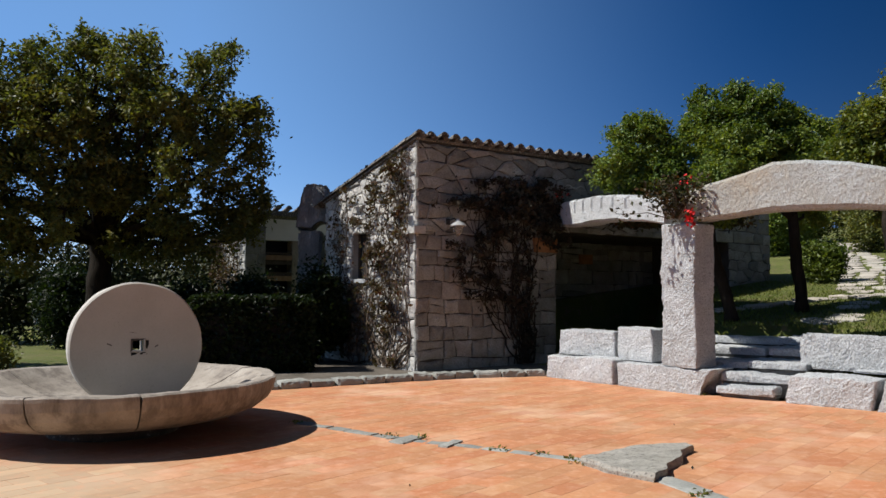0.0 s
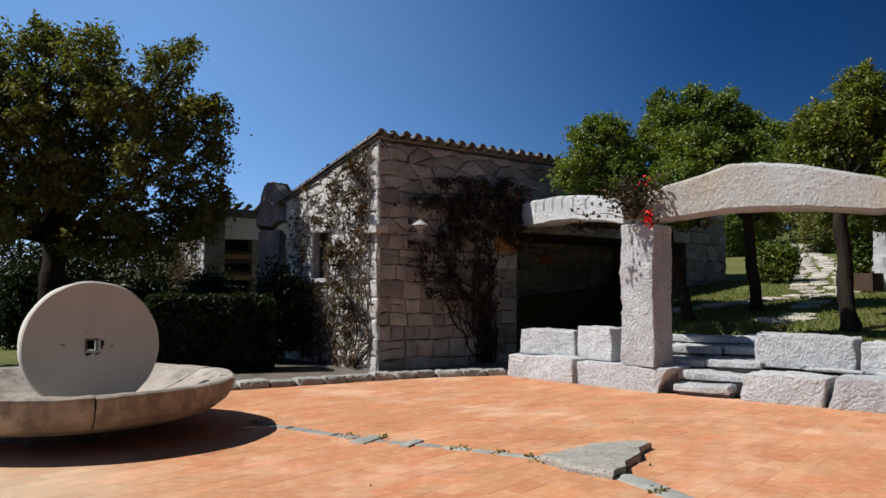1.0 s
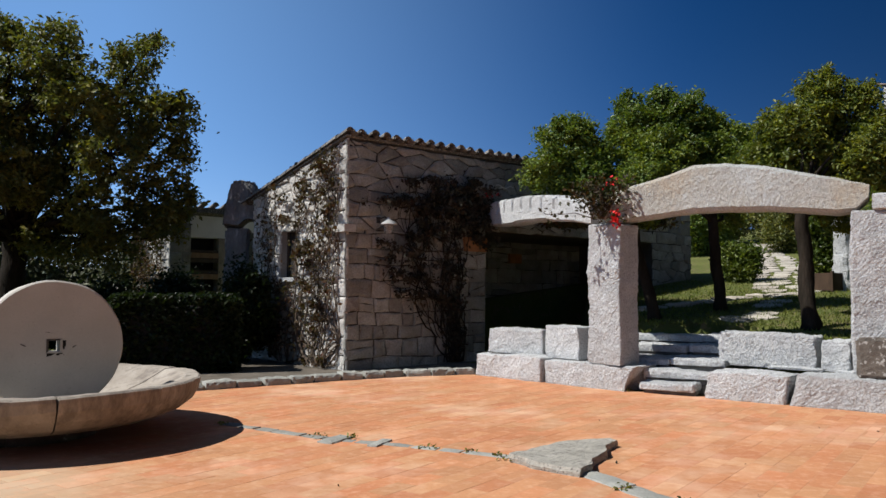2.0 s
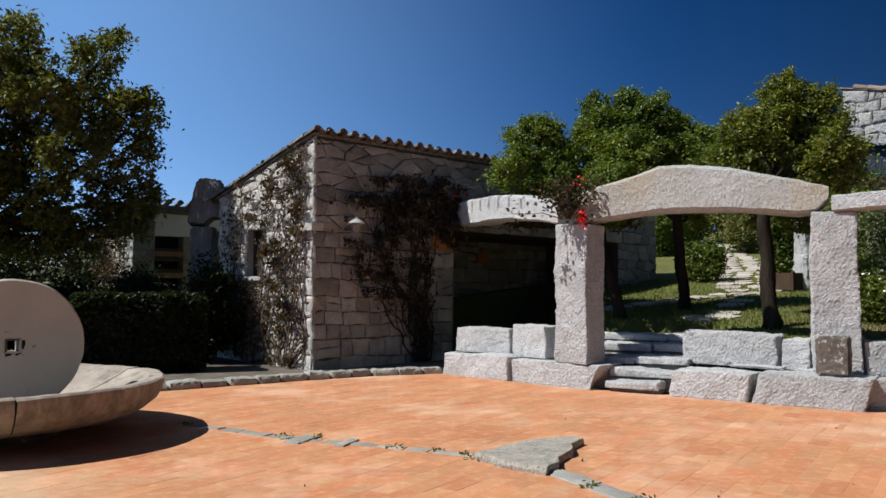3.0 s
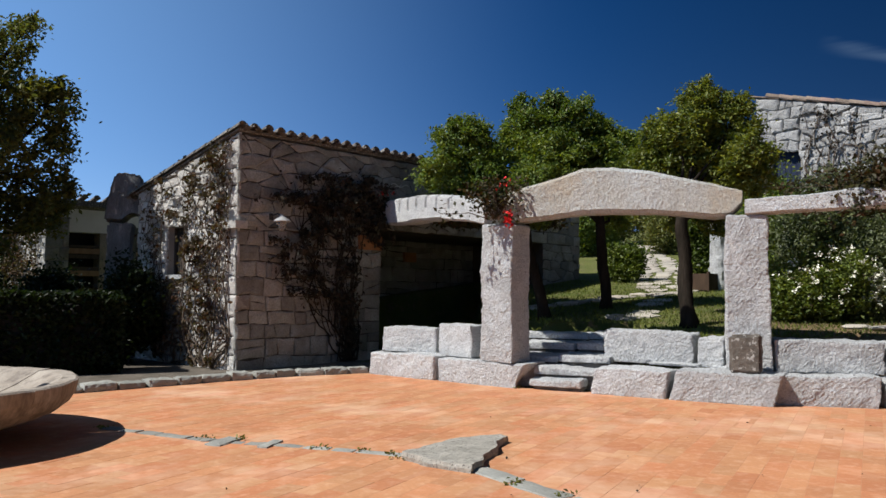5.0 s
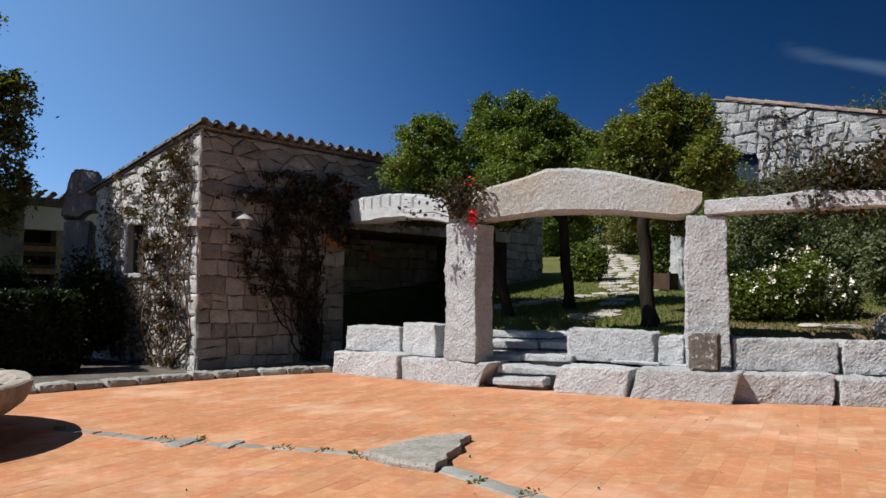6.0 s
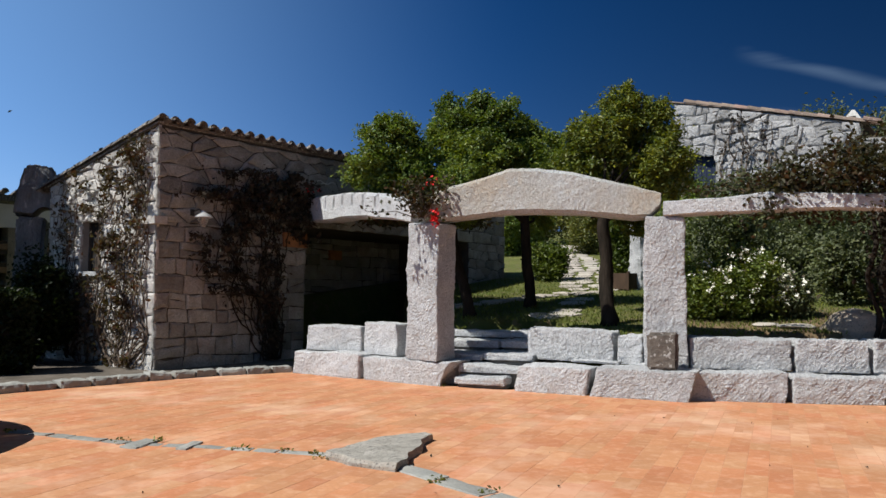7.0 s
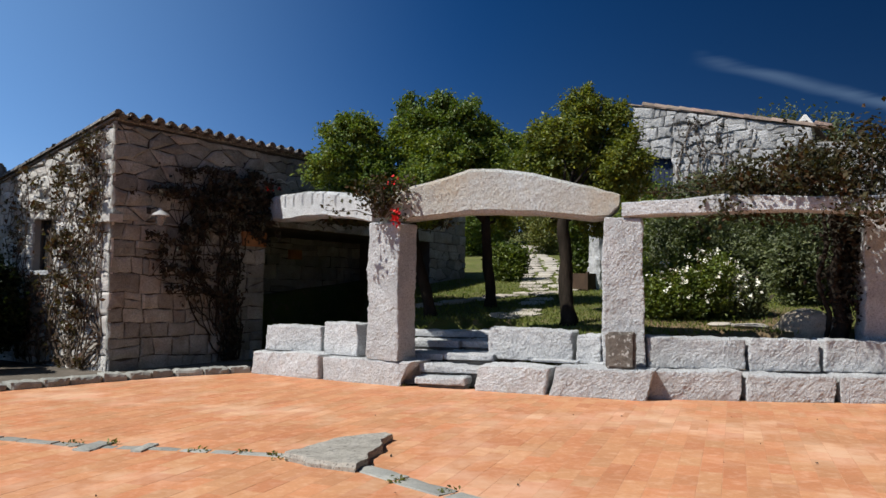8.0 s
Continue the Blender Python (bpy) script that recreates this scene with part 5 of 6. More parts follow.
creeper("gable_creeper", "dry brown creeper climbing the sunlit gable", CORNER, HV, -HU,
        [(0.75, 0.1), (0.95, 0.1), (1.25, 0.1), (2.1, 0.1), (2.7, 0.2)],
        lambda s, z: 0.15 < s < 3.3 and z < roof_z(s) - 0.1 and not (WIN[0] - 0.05 < s < WIN[1] + 0.05 and WIN[2] - 0.1 < z < WIN[3] + 0.05),
        48, 42, VINELEAF, 0.045, 1.4, 72, 0.015, 0.09,
        masses=((0.75, 3.5, 0.35, 0.4, 420), (1.2, 2.6, 0.35, 0.6, 420), (2.2, 3.4, 0.5, 0.25, 300), (0.7, 1.6, 0.25, 0.6, 260)))

# ---------------------------------------------------------------- pergola plants
rng = np.random.default_rng(81)
vine = thing("pergola_vine", "dark red-green vine heaped over the slim lintel", "vine", (8.6, 8.7, 3.0), kind="thing")
wood, spots = bmesh.new(), []
for i in range(120):
    s = rng.uniform(1.3, 6.0)
    a = Vector((6.85, 10.2, 3.0)).lerp(Vector((9.6, 7.9, 3.0)), s / 3.585) + Vector((0.2, 0.25, 0))
    h = rng.uniform(0.1, 0.6) * min(1.5, (s - 0.9) / 1.6)
    if rng.random() < 0.25:
        h = -rng.uniform(0.1, 0.25)
    b = a + Vector((rng.normal() * 0.3, rng.normal() * 0.3, h if s < 4.6 else h - 0.25 * rng.random()))
    tube(wood, [a, a.lerp(b, 0.5) + Vector((0, 0, 0.08)), b], [0.012, 0.009, 0.004], 4)
    spots += [(b + Vector(rng.normal(size=3) * [0.16, 0.16, 0.13]))[:] for _ in range(95)]
for i in range(8):                             # the leafy roof behind the lintel
    s = rng.uniform(0.6, 4.2)
    a = Vector((6.85, 10.2, 3.08)).lerp(Vector((9.6, 7.9, 3.08)), s / 3.585) + Vector((0.64, 0.77, 0)) * rng.uniform(0.3, 0.7)
    b = a + Vector((rng.normal() * 0.3, rng.normal() * 0.3, rng.uniform(-0.05, 0.15)))
    tube(wood, [a, a.lerp(b, 0.5) + Vector((0, 0, 0.05)), b], [0.012, 0.009, 0.004], 4)
    spots += [(b + Vector(rng.normal(size=3) * [0.2, 0.2, 0.06]))[:] for _ in range(80)]
wood.transform(Matrix.Translation(-vine.location))
tagged(part("woody_stem", wood, VINE, vine), kind="stuff")
leaves("foliage", np.array(spots) - np.array(vine.location), 0.042, VINEDARK, vine, rng, 0.65)
posts = thing("vine_trunk", "gnarled vine trunks climbing the end pillar", "vine", (10.4, 9.45, 0.86), kind="thing")
for dx, dy, lean, r in ((0.02, 0, 0.05, 0.10), (0.16, -0.02, -0.08, 0.09), (-0.14, 0.1, 0.10, 0.045), (0.26, 0.08, 0.06, 0.08)):
    b = bmesh.new()
    tube(b, [(dx + lean * math.sin(k * 0.37) * 0.8, dy + 0.04 * math.cos(k * 0.57), k * 0.088 - 0.1) for k in range(28)], [r * (1 - 0.013 * k) for k in range(28)], 10)
    for v in b.verts:
        v.co += Vector((wob(v.co, 7, r * 50), wob(v.co, 7, r * 50 + 4), 0)) * r * 0.45
    part("stem", b, BARK, posts, smooth=True)
clad = [(0.22 + rng.normal() * 0.2, rng.normal() * 0.16 - 0.1, rng.uniform(0.02, 1.0) ** 0.5 * 2.3 - 0.1) for _ in range(2400)]
leaves("foliage", np.array(clad), 0.045, DARKVINELEAF, posts, rng, 0.65)
brace = part("brace", box(0.85, 0.10, 0.13, Matrix.Translation((0.3, -0.1, 1.75)) @ Matrix.Rotation(radians(-40), 4, "Z") @ Matrix.Rotation(radians(28), 4, "Y")), DARKWOOD, posts, "brown wooden brace under the lintel")

bloom = thing("flowering_vine", "trailing vine with red blooms on the pillar head", "vine", (3.75, 12.3, 2.7), kind="thing")
wood, spots, reds = bmesh.new(), [], []
for i in range(26):
    a = Vector((3.72 + rng.normal() * 0.1, 12.42 + rng.normal() * 0.1, 2.75))
    b = a + Vector((rng.normal() * 0.32 - 0.12, -0.2 + rng.normal() * 0.12, rng.uniform(0.0, 0.6)))
    tube(wood, [a, a.lerp(b, 0.5) + Vector((0, -0.06, 0.07)), b], [0.011, 0.008, 0.004], 4)
    spots += [(b + Vector(rng.normal(size=3) * [0.10, 0.07, 0.09]))[:] for _ in range(26)]
reds = [(Vector((3.80, 11.98, 2.74)) + Vector(rng.normal(size=3) * [0.035, 0.03, 0.065]))[:] for _ in range(70)]
reds += [(CORNER + HU * 3.55 - HV * 0.2 + Vector((0, 0, 3.62)) + Vector(rng.normal(size=3) * [0.12, 0.1, 0.03]))[:] for _ in range(16)]
reds += [(Vector((3.95, 12.6, 3.35)) + Vector(rng.normal(size=3) * [0.08, 0.08, 0.06]))[:] for _ in range(14)]
wood.transform(Matrix.Translation(-bloom.location))
part("woody_stem", wood, VINE, bloom)
leaves("foliage", np.array(spots) - np.array(bloom.location), 0.04, VINEDARK, bloom, rng, 0.65)
tagged(leaves("bloom_cluster", np.array(reds) - np.array(bloom.location), 0.035, REDPETAL, bloom, rng, 0.8, "scarlet bougainvillea blooms"), kind="stuff")

# ---------------------------------------------------------------- garden stones, path
boulder = bmesh.new()
bmesh.ops.create_icosphere(boulder, subdivisions=4, radius=1)
for v in boulder.verts:
    c = v.co
    v.co = Vector((c.x * 0.54, c.y * 0.42, c.z * 0.36)) * (1 + 0.22 * wob(c, 1.1, 4) + 0.06 * wob(c, 4, 9))
ob = part("boulder", boulder, BOULDER, smooth=True)
ob.matrix_basis = pose(10.35, 9.95, lawn_z(10.35, 9.95) - 0.03, 0, 0, -40)
tagged(ob, "rounded grey garden boulder behind the wall", "boulder")
for i, (x, y, w) in enumerate(((9.75, 10.6, 0.35), (9.45, 11.0, 0.28))):
    stone = bmesh.new()
    bmesh.ops.create_icosphere(stone, subdivisions=3, radius=w)
    for v in stone.verts:
        v.co = Vector((v.co.x, v.co.y * 0.7, v.co.z * 0.14)) * (1 + 0.3 * wob(v.co, 4, i))
    ob = part("field_stone", stone, PAVING, smooth=True)
    ob.location = (x, y, lawn_z(x, y) + 0.02)
    tagged(ob, "flat pale field stone on the lawn", "stone")
ob = part("standing_stone", rough_block(0.34, 0.4, 1.95, 88, 0.1, 0.04, 0.05), GRANITE)
ob.location = (10.7, 16.95, lawn_z(10.7, 16.95) - 0.05)
tagged(ob, "pale upright stone post by the path", "stone post")

planter = thing("planter", "square brown wooden planter beside the path", "planter", (10.45, 17.1, lawn_z(10.45, 17.1) - 0.03), kind="thing")
for k in range(4):
    turn_ = Matrix.Rotation(radians(90 * k + 20), 4, "Z")
    part("side_panel", box(0.60, 0.03, 0.40, turn_ @ Matrix.Translation((0, -0.31, 0.22))), PLANTERWOOD, planter)
    part("corner_post", box(0.06, 0.06, 0.46, turn_ @ Matrix.Translation((0.315, -0.315, 0.23))), PLANTERWOOD, planter)
part("soil", box(0.58, 0.58, 0.06, Matrix.Rotation(radians(20), 4, "Z") @ Matrix.Translation((0, 0, 0.34))), TERRACE, planter, "dark earth filling the planter")

path = tagged(new("garden_path"), "winding path of pale flat stones over the lawn", "path", kind="structure")
rng = np.random.default_rng(91)
line = [Vector((*q, 0)) for q in ((6.45, 13.75), (6.75, 13.8), (7.2, 13.9), (7.85, 14.9), (9.45, 17.1), (10.1, 18.5), (11.0, 20.3), (12.2, 22.4), (14.2, 26.5), (16.05, 30.6), (17.8, 34.3))]
wide = [0.4, 0.45, 0.3, 0.3, 0.55, 0.78, 0.9, 0.75, 0.6, 0.5, 0.5]
for i in range(len(line) - 1):
    a, b = line[i], line[i + 1]
    u = (b - a).normalized()
    w = Vector((-u.y, u.x, 0))
    size = 0.55 if i < 4 else 0.62
    for k in range(max(1, round((b - a).length / size))):
        f = (k + 0.5) / max(1, round((b - a).length / size))
        half = wide[i] + (wide[i + 1] - wide[i]) * f
        cols = max(1, round(2 * half / 0.62))
        for c in range(cols):
            m = a.lerp(b, f) + w * ((c + 0.5) / cols * 2 - 1) * half + Vector((rng.normal() * 0.05, rng.normal() * 0.05, 0))
            if i < 4 and rng.random() < 0.25:
                continue
            rx, ry, turn, n = size * 0.47, half / cols * 0.94, math.atan2(u.y, u.x), 7
            ring_ = []
            for j in range(n):
                t = 2 * math.pi * j / n + rng.normal() * 0.1
                e = 1 / max(abs(math.cos(t)), abs(math.sin(t))) ** 0.6 * rng.uniform(0.86, 1.04)
                x, y = rx * e * math.cos(t), ry * e * math.sin(t)
                ring_.append((m.x + x * math.cos(turn) - y * math.sin(turn), m.y + x * math.sin(turn) + y * math.cos(turn)))
            bm = bmesh.new()
            zt = lambda x, y: lawn_z(x, y) + 0.025
            top = [bm.verts.new((x, y, zt(x, y))) for x, y in ring_]
            low = [bm.verts.new((x, y, zt(x, y) - 0.06)) for x, y in ring_]
            bm.faces.new(top)
            for j in range(n):
                bm.faces.new([low[j], low[(j + 1) % n], top[(j + 1) % n], top[j]])
            part("flagstone", bm, PAVING, path)
for k in range(5):
    a = line[9].lerp(line[10], k / 5 + 0.02)
    ob = part("path_step", rough_block(1.3, 0.5, 0.2, 300 + k, 0.2, 0.03, 0.03), PAVING, path)
    ob.matrix_basis = Matrix.Translation((a.x, a.y, lawn_z(a.x, a.y) - 0.02)) @ Matrix.Rotation(radians(-14), 4, "Z")

for k in range(9):          # a side branch towards the house
    f = k / 8
    x, y = 9.0 - 3.4 * f + rng.normal() * 0.06, 16.75 - 0.9 * f + 0.25 * math.sin(f * 3.1)
    ob = part("flagstone", rough_block(0.5, 0.42 + 0.1 * rng.random(), 0.08, 320 + k, 0.12, 0.03, 0.02), PAVING, path)
    ob.matrix_basis = Matrix.Translation((x, y, lawn_z(x, y) - 0.03)) @ Matrix.Rotation(rng.uniform(-0.3, 0.3) + 0.25, 4, "Z")

# grass tufts on the lawn near the wall and path, too many to count
rng = np.random.default_rng(95)
gx_, gy_ = rng.uniform(3.5, 15, 52000), rng.uniform(8.5, 24, 52000)
vs, fs = [], []
for x, y in zip(gx_, gy_):
    s = behind(x, y)
    if s < 0.9 or s > 11 or house_uv(x, y)[1] > -0.2 or ground_z(x, y) < lawn_z(x, y) - 0.05:
        continue
    if rng.random() > 1.25 - s / 11:
        continue
    z = lawn_z(x, y)
    a, h, l = rng.uniform(0, 6.28), rng.uniform(0.03, 0.075), rng.normal(size=2) * 0.03
    d = np.array([math.cos(a), math.sin(a)]) * rng.uniform(0.008, 0.02)
    i = len(vs)
    vs += [(x - d[0], y - d[1], z - 0.01), (x + d[0], y + d[1], z - 0.01), (x + l[0], y + l[1], z + h)]
    fs.append((i, i + 1, i + 2))
me = bpy.data.meshes.new("grass")
me.from_pydata(vs, [], fs)
me.materials.append(BLADES)
tagged(new("grass", me), "short sunlit lawn grass behind the wall", "grass", kind="stuff")

# ---------------------------------------------------------------- boulder portal beside the gable
portal = thing("stone_portal", "rough granite doorpost with a boulder on top", "stone portal", (-3.05, 18.2, 0), kind="thing")
b = rough_block(0.60, 0.5, 2.95, 61, 0.06, 0.035, 0.06, 0.06)
part("post", b, PORTALSTONE, portal).location = (-0.02, 0, 0)
b = rough_block(1.08, 0.62, 1.06, 65, 0.05, 0.04, 0.14, 0.54, -0.10)
for v in b.verts:           # hollowed on its underside, where it spans from the post to the wall
    v.co.z += 0.16 * max(0.0, 1 - ((v.co.x - 0.12) / 0.22) ** 2) * max(0.0, 1 - v.co.z * 2.2)
part("boulder_cap", b, PORTALSTONE, portal, "weathered grey boulder").location = (0.12, 0, 2.98)
b = rough_block(0.36, 0.4, 2.95, 64, 0.06, 0.03, 0.05)
part("side_wall", b, PORTALSTONE, portal).location = (0.58, -0.1, 0)

# ---------------------------------------------------------------- far building on the terrace
FAR = Vector((-5.4, 21.3, 0))
far = thing("garden_building", "low stone building with dark louvred openings and tiled eaves", "building", FAR[:], kind="thing")


def far_box(u0, u1, v0, v1, z0, z1, z1b=None):
    bm = bmesh.new()
    vs = []
    for z in (0, 1):
        for u, v in ((u0, v0), (u1, v0), (u1, v1), (u0, v1)):
            p = HU * u + HV * v
            vs.append(bm.verts.new((p.x, p.y, z0 if not z else (z1 if v == v0 or z1b is None else z1b))))
    for q in ((0, 3, 2, 1), (4, 5, 6, 7), (0, 1, 5, 4), (1, 2, 6, 5), (2, 3, 7, 6), (3, 0, 4, 7)):
        bm.faces.new([vs[i] for i in q])
    bmesh.ops.recalc_face_normals(bm, faces=bm.faces)
    return bm


far_pier_ = part("corner_pier", far_box(0.03, 0.6, 0.03, 0.5, -0.5, 3.35), MORTAR, far)
part("plaster_band", far_box(0.6, 4.2, 0.06, 0.5, 2.98, 3.62), PLASTER, far, "white plastered band under the eaves")
# near-black panel painting the shade behind the louvres
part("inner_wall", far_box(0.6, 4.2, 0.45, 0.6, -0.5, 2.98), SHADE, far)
for z0, z1 in ((2.58, 2.64), (2.30, 2.40), (1.98, 2.08), (1.42, 1.52), (0.9, 1.0)):
    part("louvre", far_box(0.6, 4.2, 0.08, 0.24, z0, z1), DARKWOOD, far)
for z0, z1 in ((2.42, 2.56), (1.84, 1.98)):
    part("rail", far_box(0.6, 4.2, 0.06, 0.16, z0, z1), BEAMWOOD, far)
for u in (1.42, 2.6):
    part("mullion", far_box(u, u + 0.22, 0.05, 0.4, -0.5, 2.98), BOULDER, far)
far_side = part("side_wall", far_box(0.03, 0.5, 0.5, 2.3, -0.5, 3.3, 2.9), MORTAR, far, "sunlit side wall with dry creeper")
b = far_box(-0.15, 4.4, -0.2, 3.0, 3.64, 3.78, 2.95)
for v in b.verts:
    if v.co.z < 3.7 and (v.co - HV * 3.0).dot(HV) > -0.1:
        v.co.z = 2.8
far_roof = part("roof", b, ROOFTILE, far)
for c in range(14):
    for row in range(2):
        u, v = -0.1 + c * 0.32, -0.24 + row * 0.4
        p = HU * u + HV * v
        ob = new("roof_tile", TILE_TOP)
        ob.parent = far_roof
        ob.matrix_basis = Matrix.Translation((p.x, p.y, 3.80 - 0.26 * v)) @ house_turn
creeper("side_creeper", "dry creeper on the far building's sunlit side", FAR, HV, -HU, [(0.3, 0), (0.9, 0), (1.5, 0)], lambda s, z: 0 < s < 2.2 and z < 3.1,
        30, 30, VINELEAF, 0.05, 4.0, 73, 0.014, 0.1)

# a low red-roofed shed far off across the lawn
shed = thing("far_shed", "low far shed with a pinkish tiled roof", "shed", (-24.0, 42.0, -1.3), kind="thing")
part("wall", box(9, 4, 1.9, Matrix.Translation((0, 0, 0.9))), PLASTER, shed)
b = box(9.6, 5, 0.9, Matrix.Translation((0, 0, 2.2)))
for v in b.verts:
    if v.co.z > 2.2:
        v.co.y *= 0.05
part("roof", b, REDTILE, shed)

# ---------------------------------------------------------------- house on the hill
HILL_AT = Vector((13.67, 19.72, 0))
GU = Vector((math.cos(radians(-54)), math.sin(radians(-54)), 0))      # along its sunlit gable
GN = Vector((GU.y, -GU.x, 0))                                          # towards the square
hill = thing("hill_house", "pale rubble stone house on the hill with red roof tiles", "house", HILL_AT[:], kind="thing")


def hill_box(s0, s1, d0, d1, z0, za, zb):
    """From s0 to s1 along the gable, d deep behind its face; the top runs from za to zb."""
    bm = bmesh.new()
    vs = []
    for z in (0, 1):
        for s, d in ((s0, d0), (s1, d0), (s1, d1), (s0, d1)):
            p = GU * s - GN * d
            vs.append(bm.verts.new((p.x, p.y, z0 if not z else (za if s == s0 else zb))))
    for q in ((0, 3, 2, 1), (4, 5, 6, 7), (0, 1, 5, 4), (1, 2, 6, 5), (2, 3, 7, 6), (3, 0, 4, 7)):
        bm.faces.new([vs[i] for i in q])
    bmesh.ops.recalc_face_normals(bm, faces=bm.faces)
    return bm


def hill_top(s):
    return 7.16 - 0.235 * s if s < 4.9 else 5.62 - 0.06 * (s - 4.9)


DOOR = (0.42, 1.20, 4.3, 5.60)
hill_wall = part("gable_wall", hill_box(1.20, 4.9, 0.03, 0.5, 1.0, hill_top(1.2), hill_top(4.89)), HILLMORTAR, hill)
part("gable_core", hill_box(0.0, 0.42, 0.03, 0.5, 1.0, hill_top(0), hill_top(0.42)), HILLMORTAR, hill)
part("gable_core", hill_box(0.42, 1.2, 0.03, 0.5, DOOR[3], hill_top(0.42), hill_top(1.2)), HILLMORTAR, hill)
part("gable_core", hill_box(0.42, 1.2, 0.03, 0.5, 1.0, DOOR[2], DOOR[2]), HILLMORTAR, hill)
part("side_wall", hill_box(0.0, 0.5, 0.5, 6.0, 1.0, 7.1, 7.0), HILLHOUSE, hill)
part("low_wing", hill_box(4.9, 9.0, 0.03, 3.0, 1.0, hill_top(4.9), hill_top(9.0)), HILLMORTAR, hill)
hill_door = part("shutter", hill_box(DOOR[0], DOOR[1], 0.24, 0.30, DOOR[2], DOOR[3], DOOR[3]), BLUEWOOD, hill, "dark blue painted wooden shutter")
for k in range(5):
    s = DOOR[0] + 0.02 + k * 0.152
    part("board", hill_box(s, s + 0.14, 0.215, 0.245, DOOR[2], DOOR[3], DOOR[3]), BLUEWOOD, hill_door)
hill_roof = part("roof", hill_box(-0.15, 5.05, -0.06, 6.2, 0, 1, 1), REDTILE, hill)
for v in hill_roof.data.vertices:
    s = v.co.dot(GU)
    v.co.z = hill_top(min(s, 4.89)) + (0.0 if v.co.z < 0.5 else 0.03)
part("chimney", hill_box(4.50, 4.90, 0.2, 0.6, 5.8, 6.16, 6.16), HILLSTONE, hill, "pale stone chimney")
# a near-black box on the face paints the hollow's shade
part("chimney_mouth", hill_box(4.62, 4.78, 0.185, 0.3, 6.02, 6.24, 6.24), SHADE, hill, "chimney mouth, its shaded hollow given as colour")
b = hill_box(4.48, 4.92, 0.19, 0.61, 6.16, 6.44, 6.44)
for v in b.verts:
    if v.co.z > 6.35:
        c = GU * 4.70 - GN * 0.4
        v.co.x, v.co.y = c.x + (v.co.x - c.x) * 0.15, c.y + (v.co.y - c.y) * 0.15
part("chimney_cap", b, HILLSTONE, hill)
rng = np.random.default_rng(14)
RED_TOP = mesh_of(barrel(0.42, 0.11, 0.085), "roof_tile", REDTILE)
hill_turn = Matrix.Rotation(radians(-54 - 90), 4, "Z") @ Matrix.Rotation(-math.atan(0.235), 4, "X")
for row in range(14):
    for col in range(3):
        s, d = 0.30 + row * 0.36, 0.02 + col * 0.24
        p = GU * s - GN * d
        ob = new("roof_tile", RED_TOP)
        ob.parent = hill_roof
        ob.matrix_basis = Matrix.Translation((p.x, p.y, hill_top(min(4.8, s)) + 0.03 + 0.015 * rng.random())) @ hill_turn @ Matrix.Rotation(rng.uniform(-0.06, 0.06), 4, "Z")
creeper("hill_creeper", "bare dark creeper on the hill house wall", HILL_AT + Vector((0, 0, 4.0)), GU, GN, [(1.7, 0.1), (2.1, 0), (2.4, 0)],
        lambda s, z: 1.3 < s < 4.0 and z < hill_top(s) - 4.2, 16, 30, DARKVINELEAF, 0.05, 1.2, 74, 0.022, 0.08)

# ---------------------------------------------------------------- lamp and bracket on the shaded wall
lamp_at = CORNER + HU * 0.72 - HV * 0.34 + Vector((0, 0, 2.80))
lamp = thing("wall_lamp", "white enamel wall lamp on an iron arm", "wall lamp", lamp_at[:], kind="thing")
part("shade", lathe([(0.015, 0.15), (0.035, 0.14), (0.05, 0.105), (0.14, 0.045), (0.165, 0.022), (0.162, 0.010), (0.13, 0.025), (0.04, 0.085), (0.015, 0.09)], 28), ENAMEL, lamp)
part("glass_jar", lathe([(0.0, 0.05), (0.085, 0.045), (0.095, -0.02), (0.075, -0.13), (0.05, -0.165), (0.0, -0.17)], 18), GLASS, lamp)
b = bmesh.new()
tube(b, [(0, 0, 0.09), (HV * 0.12 + Vector((0, 0, 0.17)))[:], (HV * 0.38 + Vector((0, 0, 0.12)))[:]], [0.012, 0.012, 0.012], 8)
part("arm", b, IRON, lamp)
part("wall_plate", box(0.09, 0.02, 0.12, Matrix.Translation(HV * 0.33 + Vector((0, 0, 0.12))) @ Matrix.Rotation(radians(36), 4, "Z")), IRON, lamp)
b = bmesh.new()
pts = [HU * (0.55 * k / 10) - HV * 0.0 + Vector((0, 0, 0.035 * math.sin(k * 0.9))) for k in range(11)]
tube(b, pts, [0.009] * 11, 6)
tube(b, [(0.25, 0.18, 0), tuple(Vector((0.25, 0.18, 0)) + HV * 0.2)], [0.008, 0.008], 5)
ob = part("wire_bracket", b, PALEIRON)
ob.location = CORNER + HU * 3.75 - HV * 0.16 + Vector((0, 0, 3.84))
tagged(ob, "bent pale wire bracket on the house wall", "bracket")

# ---------------------------------------------------------------- weeds and dry litter on the square
rng = np.random.default_rng(97)
spots = []
for x, y in ((-1.72, 9.45), (-0.55, 8.62), (-0.22, 8.5), (0.55, 7.93), (0.95, 7.72), (1.27, 7.32), (1.2, 7.5), (2.02, 6.2), (2.3, 5.75), (4.0, 12.12), (1.5, 7.0)):
    spots += [(x + rng.normal() * 0.05, y + rng.normal() * 0.04, 0.012 + abs(rng.normal()) * 0.012) for _ in range(16)]
tagged(leaves("weeds", spots, 0.022, OAKLEAF, None, rng), "small weeds growing in the stone band's joints", "weeds", kind="stuff")
